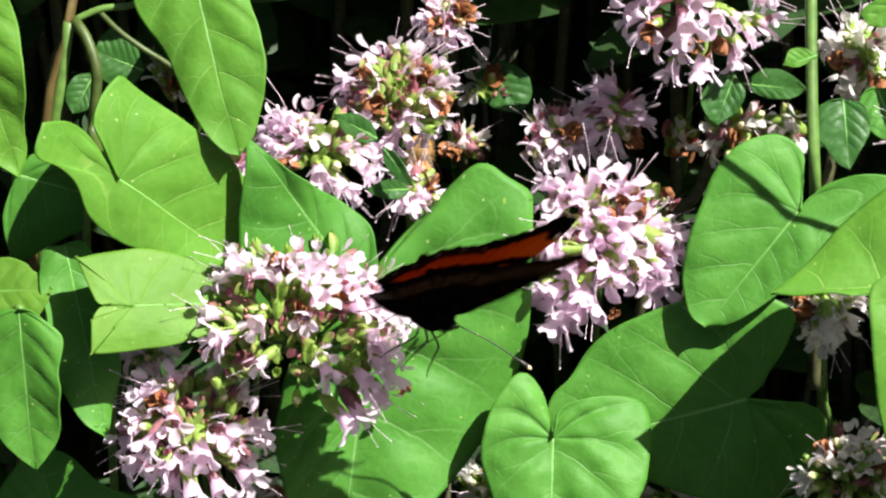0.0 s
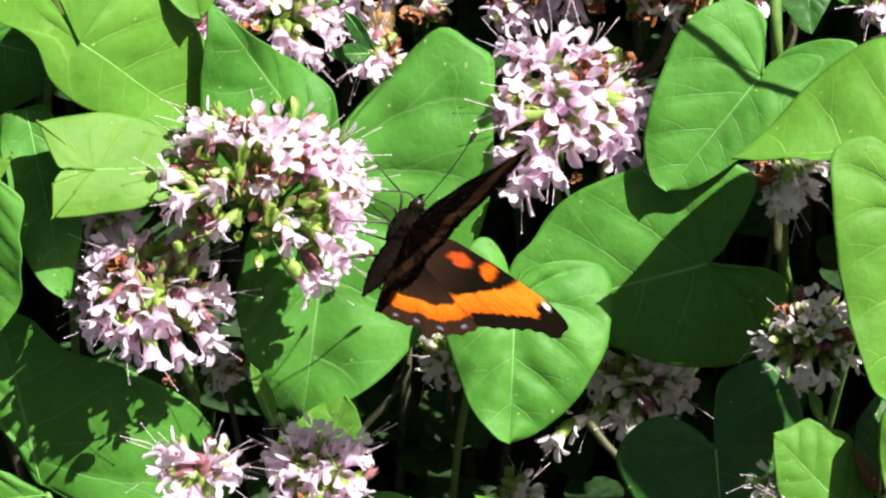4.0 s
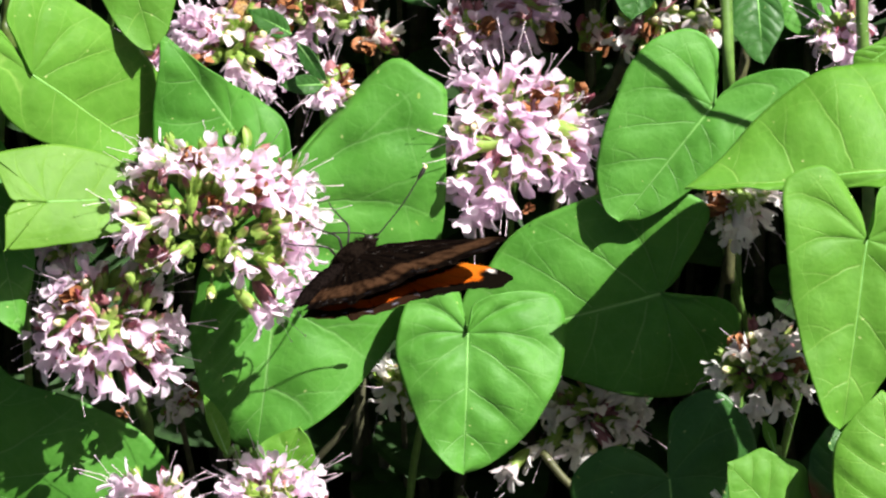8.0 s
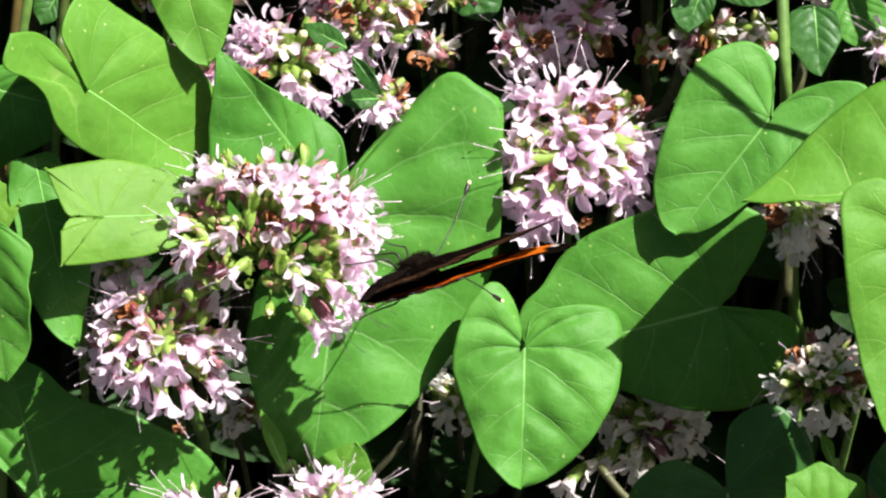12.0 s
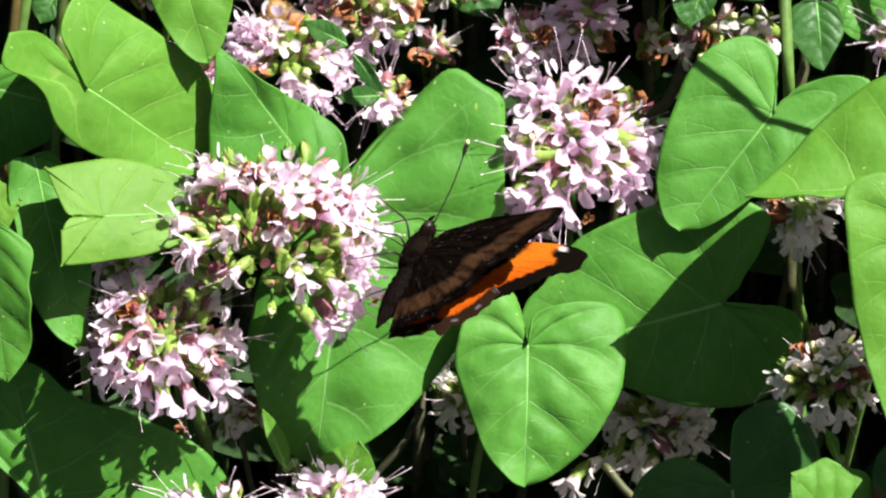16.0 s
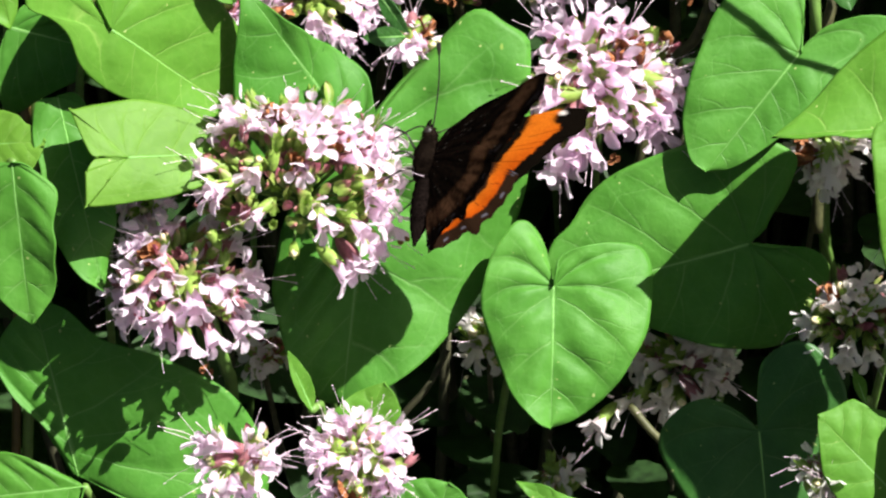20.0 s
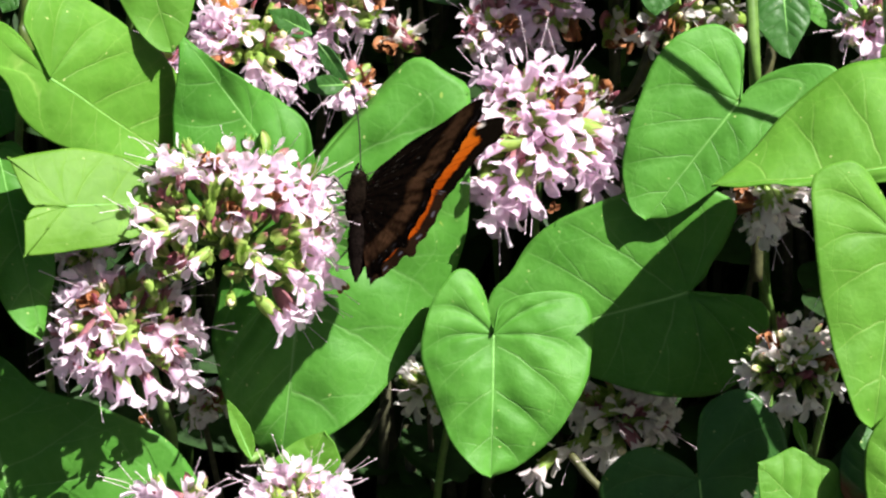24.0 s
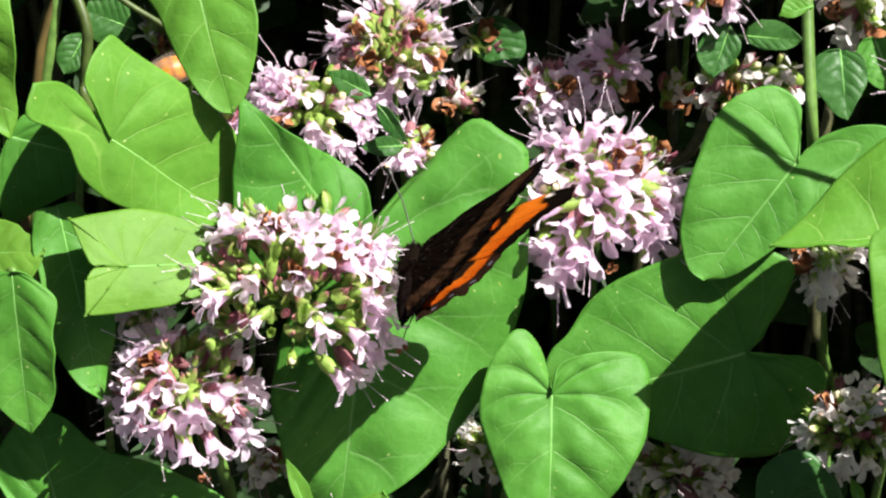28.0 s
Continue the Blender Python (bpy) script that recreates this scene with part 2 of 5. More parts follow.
def put(name, me, parent=None, m=None, label=""):
    ob = new(name, me)
    if parent is not None:
        ob.parent = parent
    if m is not None:
        ob.matrix_basis = m
    return tagged(ob, label)


def thing(name, place, label, category, group="", kind=""):
    ob = new(name)
    ob.empty_display_size = 0.005
    ob.location = place
    return tagged(ob, label, category, group, kind)


def tube(points, radii, sides=8):
    """Verts and faces of a round stalk through points."""
    pts = [Vector(p) for p in points]
    verts, faces = [], []
    side = Vector((0.31, 0.52, 0.79)).normalized()
    for i, p in enumerate(pts):
        d = (pts[min(i + 1, len(pts) - 1)] - pts[max(i - 1, 0)]).normalized()
        x = (side - d * side.dot(d)).normalized()
        y = d.cross(x)
        r = radii[i] if isinstance(radii, (list, tuple)) else radii
        for k in range(sides):
            q = 2 * math.pi * k / sides
            verts.append(p + (x * math.cos(q) + y * math.sin(q)) * r)
        if i:
            o = (i - 1) * sides
            faces += [(o + k, o + (k + 1) % sides, o + sides + (k + 1) % sides, o + sides + k) for k in range(sides)]
    faces.append(tuple(range(sides))[::-1])
    faces.append(tuple(range(len(verts) - sides, len(verts))))
    return verts, faces


def joined(parts):
    verts, faces = [], []
    for v, f in parts:
        o = len(verts)
        verts += v
        faces += [tuple(i + o for i in q) for q in f]
    return verts, faces


def spline(points, n):
    """n points evenly along a smooth line through points (Catmull-Rom)."""
    p = [Vector(q) for q in points]
    p = [p[0] * 2 - p[1], *p, p[-1] * 2 - p[-2]]
    out, steps = [], 12
    for i in range(1, len(p) - 2):
        a, b, c, d = p[i - 1:i + 3]
        for k in range(steps):
            s = k / steps
            out.append(0.5 * (2 * b + (c - a) * s + (2 * a - 5 * b + 4 * c - d) * s * s + (3 * b - a - 3 * c + d) * s ** 3))
    out.append(p[-2])
    run = np.concatenate([[0], np.cumsum([(out[i + 1] - out[i]).length for i in range(len(out) - 1)])])
    arr = np.array([tuple(q) for q in out])
    at_run = np.linspace(0, run[-1], n)
    return [Vector([float(np.interp(s, run, arr[:, k])) for k in range(arr.shape[1])]) for s in at_run]


def pose_of(x, y, z, place):
    return Matrix.Translation(place) @ Matrix((x, y, z)).transposed().to_4x4()


def bindweed_leaf(label, notch, tip, right, left, turn=0, fold=0.12, droop=0.06, mat=None, ripple=1.0, stalk=True):
    """A leaf from the foot of its midrib (notch) to its tip; right and left: its outline along and across the midrib, in leaf lengths."""
    rng = random.Random(int(notch[0] * 7 + notch[1] * 13))
    n0, t0 = at(*notch), at(*tip)
    y = t0 - n0
    size = y.length
    y.normalize()
    z = (OUT - y * OUT.dot(y)).normalized()
    z = Matrix.Rotation(radians(turn), 3, y) @ z
    x = y.cross(z)
    ob = thing("bindweed_leaf", n0, label, "leaf", "bindweed leaves")
    ob.matrix_basis = pose_of(x, y, z, n0)
    verts, faces, uv = [], [], []
    ns, nr = 72, 22
    wide = 1 / math.cos(radians(turn))
    seed = Vector((rng.uniform(0, 50), rng.uniform(0, 50), 0))
    veins = rng.choice((5.2, 5.8, 6.3))
    sides = [spline([(0.0, 0.0), *[(q[1], q[0]) for q in pts], (0.0, 1.0)], ns) for pts in (right, left)]
    # where the rays of both halves leave the midrib they share
    feet, last = [], 0.0
    for i, ends in enumerate(zip(*sides)):
        foot = sum(min(max(e.y - 0.62 * abs(e.x), 0.0), 1.0) for e in ends) / 2
        last = max(last, foot if i < ns - 1 else 1.0)
        feet.append(last)
    spine = list(range(ns))

    def height(px, py, s, r, a, sgn, half):
        panel = math.sin(math.pi * a) ** 2
        quilt = (panel / (panel + 0.38)) * 0.020 * math.sin(math.pi * min(1, r * 0.96)) ** 1.2 * ripple * min(1.0, half / 0.35)
        wave = 0.030 * ripple * r * r * math.sin(s * 11 + sgn * 1.3 + seed.x)
        big = 0.040 * noise.noise(Vector((px * sgn * 2.2, py * 2.2, 0)) + seed)
        small = 0.009 * noise.noise(Vector((px * sgn * 7, py * 7, 3)) + seed) * ripple
        soft = math.sqrt(px * px + 0.0025) - 0.05
        return fold * soft - droop * py * abs(py) + quilt + wave + big + small - 0.25 * px * px

    for i in range(ns):
        verts.append((0, feet[i] * size, height(0.0, feet[i], i / (ns - 1), 0.0, 0.0, 1, 0.3) * size))
        uv.append((0.0, i / (ns - 1) * veins))
    for sgn, line in zip((1, -1), sides):
        grid = []
        rays = [math.atan2(e.x, e.y - feet[i]) if math.hypot(e.x, e.y - feet[i]) > 0.02 else None for i, e in enumerate(line)]
        run, seen = [0.0], next(q for q in rays if q is not None)
        for i in range(1, ns):
            q = rays[i] if rays[i] is not None else seen
            run.append(run[-1] + 0.42 * max(0.0, seen - q) + 0.9 * (feet[i] - feet[i - 1]))
            seen = min(seen, q)
        for i, e in enumerate(line):
            s = i / (ns - 1)
            flow = run[i] / run[-1]
            edge_noise = 0.012 * noise.noise(Vector((s * 9, sgn, 0)) + seed)
            row = [spine[i]]
            for k in range(1, nr + 1):
                r = k / nr
                px, py = e.x * r, feet[i] + (e.y - feet[i]) * r
                px += edge_noise * r * r
                a = flow * veins - (0.85 * r * r - 0.25 * r) * (1 - 0.75 * flow)
                row.append(len(verts))
                verts.append((px * sgn * size * wide, py * size, height(px, py, s, r, a, sgn, math.hypot(e.x, e.y - feet[i])) * size))
                uv.append((r, a))
            grid.append(row)
        for i in range(ns - 1):
            for k in range(nr):
                f = (grid[i][k], grid[i][k + 1], grid[i + 1][k + 1], grid[i + 1][k])
                faces.append(f if sgn > 0 else f[::-1])
    me = mesh_of("blade", verts, faces, mat, uv, "blade")
    bm = bmesh.new()
    bm.from_mesh(me)
    bmesh.ops.remove_doubles(bm, verts=list(bm.verts)[:ns], dist=size * 0.0005)
    bm.to_mesh(me)
    bm.free()
    blade = put("blade", me, ob)
    thick = blade.modifiers.new("thickness", "SOLIDIFY")
    thick.thickness, thick.offset = 0.00022, -1
    # midrib: a fine raised rib under and along the blade's middle
    row = [Vector((0, p, -droop * p * p + 0.040 * noise.noise(Vector((0, p * 2.2, 0)) + seed) + 0.009 * noise.noise(Vector((0, p * 7, 3)) + seed) * ripple)) * size for p in np.linspace(0.0, 0.97, 30)]
    row = [p - Vector((0, 0, 0.00006)) for p in row]
    v, f = tube(row, [0.00015 * (1 - 0.85 * i / 29) for i in range(30)], 8)
    put("midrib", mesh_of("midrib", v, f, VEIN), ob)
    if stalk:
        back = Vector((rng.uniform(-0.003, 0.003), -0.0005, -0.004))
        inv = ob.matrix_basis.to_3x3().inverted()
        low = inv @ (Vector((rng.uniform(-0.01, 0.01), 0.02, -0.06)))
        v, f = tube(spline([(0, 0, -0.0003), back, low * 0.5 + back, low], 12), 0.0006, 7)
        put("petiole", mesh_of("petiole", v, f, STEM_GREEN), ob)
    return ob

# ---- ground ----


def ground_sheet():
    n = 60
    verts, faces = [], []
    for i in range(n + 1):
        for k in range(n + 1):
            x, y = ((2 * q / n - 1) for q in (i, k))
            x, y = (math.copysign(abs(q) ** 4, q) * 60 for q in (x, y))
            near = max(0.0, 1 - math.hypot(x, y) / 3)
            verts.append((x, y, 0.03 * near * noise.noise(Vector((x * 9, y * 9, 0))) - 0.015))
    for i in range(n):
        for k in range(n):
            q = i * (n + 1) + k
            faces.append((q, q + n + 1, q + n + 2, q + 1))
    ob = new("ground", mesh_of("ground", verts, faces, SOIL))
    tagged(ob, "dark garden soil under the plants", "ground", kind="structure")


ground_sheet()

# ---- bindweed ----
bindweed_leaf('broad yellow-green bindweed leaf with angular basal lobes', (54, 132, 8), (288, 285, -6),
              [(-0.21, -0.09), (-0.35, -0.12), (-0.47, -0.1), (-0.59, -0.02), (-0.59, -0.01), (-0.55, 0.15), (-0.38, 0.13), (-0.22, 0.15), (-0.04, 0.25), (0.19, 0.28), (0.4, 0.24), (0.62, 0.19), (0.84, 0.1)],
              [(-0.241, 0.133), (-0.312, 0.189), (-0.324, 0.326), (-0.274, 0.471), (-0.228, 0.492), (-0.103, 0.484), (0.048, 0.476), (0.258, 0.468), (0.532, 0.442), (0.78, 0.356), (0.919, 0.156)], -13, 0.12, 0.06, LEAF_FRESH, 0.7)
bindweed_leaf('long light green bindweed leaf hanging from its vine', (179, -266, -2), (264, 84, 4),
              [(-0.08, 0.18), (0.15, 0.31), (0.38, 0.24), (0.66, 0.18), (0.84, 0.13), (0.97, 0.06)],
              [(0.05, 0.25), (0.28, 0.23), (0.52, 0.25), (0.71, 0.21), (0.92, 0.09)], 8, 0.06, 0.06, LEAF_FRESH)
bindweed_leaf('pale green bindweed leaf with a torn edge', (82, 358, 10), (284, 345, 4),
              [(-0.159, 0.005), (-0.287, -0.004), (-0.383, 0.109), (-0.383, 0.109), (-0.406, 0.38), (-0.406, 0.38), (-0.133, 0.368), (0.165, 0.352), (0.415, 0.324), (0.718, 0.229), (0.894, 0.107)],
              [(-0.157, 0.025), (-0.285, 0.033), (-0.33, 0.096), (-0.412, 0.437), (-0.412, 0.437), (-0.128, 0.474), (0.219, 0.476), (0.56, 0.39), (0.78, 0.277), (0.914, 0.129)], -14, 0.05, 0.06, LEAF_YOUNG, 0.5)
bindweed_leaf('pointed mid-green bindweed leaf behind the flower head', (482, 322, -4), (288, 56, 2),
              [(-0.0, 0.12), (0.18, 0.23), (0.36, 0.22), (0.58, 0.12), (0.81, 0.04)],
              [(-0.04, 0.19), (0.09, 0.43), (0.33, 0.5), (0.62, 0.33), (0.85, 0.13)], 5, 0, 0.06, LEAF_MID)
bindweed_leaf('large mid-green bindweed leaf under the butterfly', (515, 290, -10), (455, 797, -12.5),
              [(0.08, 0.04), (0.2, 0.16), (0.37, 0.26), (0.57, 0.28), (0.76, 0.24), (0.93, 0.15), (1.0, 0.06)],
              [(-0.127, 0.074), (-0.267, 0.176), (-0.385, 0.28), (-0.405, 0.345), (-0.37, 0.41), (-0.335, 0.484), (-0.3, 0.502), (-0.14, 0.514), (0.015, 0.537), (0.19, 0.546), (0.35, 0.515), (0.478, 0.461), (0.60, 0.417), (0.817, 0.264), (0.97, 0.08)], -4, 0.06, 0.03, LEAF_MID, 1.5)
bindweed_leaf('heart-shaped green bindweed leaf speckled with pale dots', (828, 590, -9.5), (822, 838, -7),
              [(-0.12, 0.02), (-0.26, 0.05), (-0.4, 0.13), (-0.46, 0.22), (-0.39, 0.33), (-0.07, 0.49), (0.21, 0.5), (0.49, 0.4), (0.77, 0.28), (0.96, 0.11)],
              [(-0.12, 0.02), (-0.2, 0.04), (-0.27, 0.16), (-0.32, 0.4), (-0.3, 0.61), (-0.17, 0.69), (0.08, 0.7), (0.35, 0.64), (0.67, 0.47), (0.91, 0.21)], -4, 0.14, 0.08, LEAF_MID, 2.0)
bindweed_leaf('large bindweed leaf half in shadow', (1170, 520, -14.5), (850, 605, -14),
              [(-0.1, 0.04), (-0.16, 0.11), (-0.29, 0.24), (-0.35, 0.41), (-0.09, 0.58), (0.22, 0.59), (0.51, 0.55), (0.72, 0.48), (0.88, 0.34), (1.0, 0.27), (1.07, 0.14)],
              [(-0.11, 0.05), (-0.31, 0.11), (-0.38, 0.23), (-0.27, 0.45), (-0.07, 0.55), (0.14, 0.54), (0.4, 0.43), (0.61, 0.31), (0.88, 0.15)], -12, 0.12, 0.06, LEAF_MID)
bindweed_leaf('upright oval bindweed leaf crossed by stem shadows', (1262, 187, -9), (1098, 392, -8),
              [(-0.22, 0.13), (-0.32, 0.21), (-0.34, 0.35), (-0.28, 0.48), (-0.07, 0.6), (0.16, 0.61), (0.4, 0.54), (0.66, 0.44), (0.85, 0.32), (1.0, 0.14)],
              [(-0.08, -0.0), (-0.25, 0.03), (-0.45, 0.17), (-0.57, 0.37), (-0.41, 0.47), (-0.04, 0.35), (0.28, 0.28), (0.59, 0.22), (0.85, 0.13)], 0, 0.2, 0.06, LEAF_MID)
bindweed_leaf('broad yellow-green bindweed leaf pointing outwards', (1650, 300, 13), (1212, 318, 12),
              [(-0.1, 0.16), (-0.04, 0.38), (0.17, 0.46), (0.35, 0.43), (0.53, 0.37), (0.70, 0.255), (0.85, 0.12)],
              [(-0.06, 0.09), (0.12, 0.1), (0.34, 0.05), (0.57, 0.04), (0.8, 0.03)], 28, 0.05, 0.06, LEAF_FRESH)
bindweed_leaf('tall yellow-green bindweed leaf with a folded lobe', (1535, 425, 22.5), (1495, 765, 22.5),
              [(-0.13, 0.04), (-0.26, 0.13), (-0.34, 0.23), (-0.35, 0.32), (-0.25, 0.47), (-0.02, 0.45), (0.32, 0.37), (0.69, 0.23), (0.92, 0.11)],
              [(-0.08, 0.02), (-0.28, 0.04), (-0.24, 0.16), (0.04, 0.31), (0.36, 0.29), (0.76, 0.16), (0.97, 0.05)], -8, 0.15, 0.06, LEAF_FRESH)
bindweed_leaf('bright bindweed leaf beside a withered one', (1590, 960, 26), (1560, 690, 24.5),
              [(-0.13, 0.17), (0.18, 0.35), (0.56, 0.32), (0.87, 0.13)],
              [(-0.09, 0.2), (0.15, 0.35), (0.45, 0.38), (0.67, 0.34), (0.84, 0.2)], -8, 0.12, 0.06, LEAF_FRESH)
bindweed_leaf('small bright yellow-green bindweed leaf', (1420, 960, 16), (1289, 820, 18),
              [(-0.05, 0.28), (0.2, 0.4), (0.51, 0.49), (0.67, 0.4), (0.82, 0.35), (0.88, 0.31), (0.94, 0.13)],
              [(-0.12, 0.25), (0.23, 0.39), (0.54, 0.35), (0.81, 0.17)], 5, 0.12, 0.06, LEAF_FRESH)
bindweed_leaf('wide dark green bindweed leaf under the flower head', (-10, 916, -10), (-90, 609, -6),
              [(-0.19, 0.24), (-0.36, 0.49), (-0.39, 0.91), (-0.19, 1.0), (0.11, 0.97), (0.34, 0.84), (0.56, 0.57), (0.72, 0.32), (0.91, 0.17)],
              [(0.05, 0.05), (0.3, 0.12), (0.56, 0.25), (0.75, 0.29), (0.91, 0.15)], -8, 0.12, 0.06, LEAF_MID, stalk=False)
bindweed_leaf('dark green bindweed leaf low in the bank', (0, 935, -9), (-260, 960, -10),
              [(0.22, 0.16), (0.44, 0.27), (0.66, 0.29), (0.87, 0.18)],
              [(0.1, 0.2), (0.42, 0.4), (0.8, 0.29)], 0, 0.12, 0.06, LEAF_MID)
bindweed_leaf('light green bindweed leaf with a wavy edge', (-120, 365, 8), (-95, 650, 7),
              [(0.0, 0.15), (0.2, 0.3), (0.5, 0.3), (0.8, 0.18)],
              [(0.02, 0.09), (0.13, 0.22), (0.22, 0.26), (0.38, 0.23), (0.52, 0.23), (0.65, 0.2), (0.78, 0.175), (0.93, 0.08)], 12, 0.12, 0.06, LEAF_MID, 0.9)
bindweed_leaf('bright yellow-green bindweed leaf with a blunt tip', (-195, 335, 3), (-66, 326, 6),
              [(0.0, 0.4), (0.4, 0.55), (0.75, 0.45), (0.95, 0.2)],
              [(-0.1, 0.3), (0.3, 0.42), (0.61, 0.36), (0.75, 0.24), (0.92, 0.18)], -18, 0.12, 0.06, LEAF_YOUNG, 0.8, stalk=False)
bindweed_leaf('shaded bindweed leaf among the stems', (-40, 250, 4), (40, 590, 4),
              [(0.0, 0.1), (0.14, 0.16), (0.35, 0.17), (0.61, 0.18), (0.87, 0.12)],
              [(0.04, 0.11), (0.4, 0.17), (0.66, 0.14), (0.9, 0.05)], -14, 0.12, 0.06, LEAF_MID, stalk=False)
bindweed_leaf('long light green bindweed leaf', (-230, -200, 4), (-125, 130, 3),
              [(0.09, 0.18), (0.52, 0.26), (0.83, 0.14)],
              [(0.07, 0.22), (0.49, 0.21), (0.73, 0.12), (0.91, 0.05)], 10, 0.12, 0.06, LEAF_FRESH)
bindweed_leaf('bindweed leaf lying partly in shadow', (-125, 125, -2), (58, 176, -3),
              [(-0.02, 0.42), (0.21, 0.8), (0.46, 0.58), (0.79, 0.27)],
              [(0.1, 0.23), (0.39, 0.26), (0.69, 0.19)], 10, 0.12, 0.06, LEAF_MID)
# part of its deep shade is in the darkened leaf colour
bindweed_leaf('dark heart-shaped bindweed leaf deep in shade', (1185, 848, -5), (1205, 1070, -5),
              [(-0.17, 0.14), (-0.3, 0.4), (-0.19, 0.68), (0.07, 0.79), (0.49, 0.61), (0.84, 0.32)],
              [(-0.31, 0.01), (-0.56, 0.1), (-0.68, 0.4), (-0.43, 0.66), (-0.02, 0.71), (0.42, 0.55), (0.8, 0.27)], 0, 0.12, 0.06, LEAF_DARK_SHADED)
bindweed_leaf('fresh green bindweed leaf behind the flowers', (460, 905, -13), (528, 758, -11),
              [(0.4, 0.36), (0.7, 0.34), (0.92, 0.17)],
              [(0.1, 0.45), (0.43, 0.4), (0.78, 0.22)], 0, 0.12, 0.06, LEAF_FRESH)
bindweed_leaf('slender bright leaf tip', (910, 1020, 4), (760, 932, 4),
              [(0.18, 0.19), (0.48, 0.13), (0.78, 0.09)],
              [(0.09, 0.19), (0.45, 0.13), (0.79, 0.07)], 0, 0.12, 0.06, LEAF_FRESH)
bindweed_leaf('bindweed leaf below the flowers', (600, 1050, -8), (640, 935, -6),
              [(0.24, 0.44), (0.68, 0.46), (0.93, 0.22)],
              [(-0.11, 0.57), (0.3, 0.89), (0.76, 0.61), (0.95, 0.33)], 0, 0.12, 0.06, LEAF_MID)
# partial shadow on this leaf put into the darker colour
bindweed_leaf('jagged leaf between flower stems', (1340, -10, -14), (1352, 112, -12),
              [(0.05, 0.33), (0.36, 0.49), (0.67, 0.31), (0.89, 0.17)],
              [(0.11, 0.28), (0.44, 0.35), (0.72, 0.19)], 0, 0.12, 0.06, LEAF_DARK_SHADED, stalk=False)
bindweed_leaf('small rounded leaf in half shade', (1400, -30, -16), (1440, 66, -14),
              [(-0.0, 0.26), (0.33, 0.45), (0.75, 0.31)],
              [(0.15, 0.36), (0.53, 0.51), (0.86, 0.32)], 0, 0.12, 0.06, LEAF_MID, stalk=False)
bindweed_leaf('light green leaf at the top of the bank', (1600, 70, -4), (1512, 128, -4),
              [(0.11, 0.18), (0.53, 0.23), (0.83, 0.26)],
              [(0.21, 0.32), (0.63, 0.27), (0.89, 0.14)], 0, 0.12, 0.06, LEAF_FRESH)
bindweed_leaf('light green leaf tip at the top of the bank', (1480, -215, -4), (1385, -142, -4),
              [(0.2, 0.15), (0.66, 0.24), (0.97, 0.22)],
              [(0.23, 0.3), (0.6, 0.23), (0.85, 0.15)], 0, 0.12, 0.06, LEAF_FRESH)
# shade between the heads painted with the darkened leaf colour
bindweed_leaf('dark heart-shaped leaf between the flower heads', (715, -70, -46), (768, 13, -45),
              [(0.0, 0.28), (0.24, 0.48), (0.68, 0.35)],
              [(0.06, 0.26), (0.48, 0.47), (0.86, 0.32)], 0, 0.12, 0.06, LEAF_DARK_SHADED, stalk=False)
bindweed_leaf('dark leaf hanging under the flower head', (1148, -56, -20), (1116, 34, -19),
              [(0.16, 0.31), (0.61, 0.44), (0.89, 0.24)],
              [(0.27, 0.3), (0.66, 0.26)], 0, 0.12, 0.06, LEAF_DARK_SHADED, stalk=False)
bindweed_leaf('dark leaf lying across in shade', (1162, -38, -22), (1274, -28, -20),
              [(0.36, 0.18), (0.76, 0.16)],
              [(0.32, 0.26), (0.72, 0.23)], 0, 0.12, 0.06, LEAF_DARK_SHADED, stalk=False)
bindweed_leaf('small bright leaf tip between the flowers', (1294, -88, -4), (1236, -72, -3),
              [(0.33, 0.31), (0.72, 0.37)],
              [(0.37, 0.14), (0.71, 0.15)], 0, 0.12, 0.06, LEAF_FRESH, stalk=False)
bindweed_leaf('dull grey-green leaf far behind', (100, -60, -44), (15, -95, -43),
              [(0.36, 0.44), (0.83, 0.58), (1.03, 0.28)],
              [(0.18, 0.43), (0.62, 0.49), (0.95, 0.27)], 0, 0.12, 0.06, LEAF_DARK_SHADED, stalk=False)
bindweed_leaf('dull green leaf among the stems', (14, -58, -44), (-25, 16, -43),
              [(0.29, 0.34), (0.76, 0.33)],
              [(0.42, 0.17), (0.78, 0.22)], 0, 0.12, 0.06, LEAF_DARK_SHADED, stalk=False)
# Out of view: added to shade the dark heart-shaped leaf and nearby flowers.
bindweed_leaf('unseen bindweed leaf added to shade the lower right', (1880, 460, 22), (1640, 300, 24),
              [(0.13, 0.25), (0.4, 0.48), (0.72, 0.52), (0.94, 0.29)],
              [(-0.06, 0.21), (0.1, 0.36), (0.44, 0.34), (0.77, 0.22)], 0, 0.12, 0.06, LEAF_FRESH)


def vine(name, points, r, mat, label):
    pts = spline([at(*p) for p in points], 22)
    v, f = tube(pts, r, 9)
    tagged(new(name, mesh_of(name, v, f, mat)), label, "stem", "stems in the bank")


vine("bindweed_vine", [(0, -340, -8), (-18, -240, -7), (-27, -182, -6), (-33, -149, -6), (-57, -80, -7), (-71, 9, -9), (-90, 200, -14), (-110, 500, -24), (-120, 900, -40)], 0.0007, STEM_RED, "reddish brown twining bindweed stem")
vine("bindweed_vine", [(-33, -147, -6), (-37, -125, -7), (-49, -19, -9), (-59, 29, -10), (-75, 200, -15), (-90, 600, -28), (-100, 900, -40)], 0.0008, STEM_GREEN, "straight green bindweed stem")
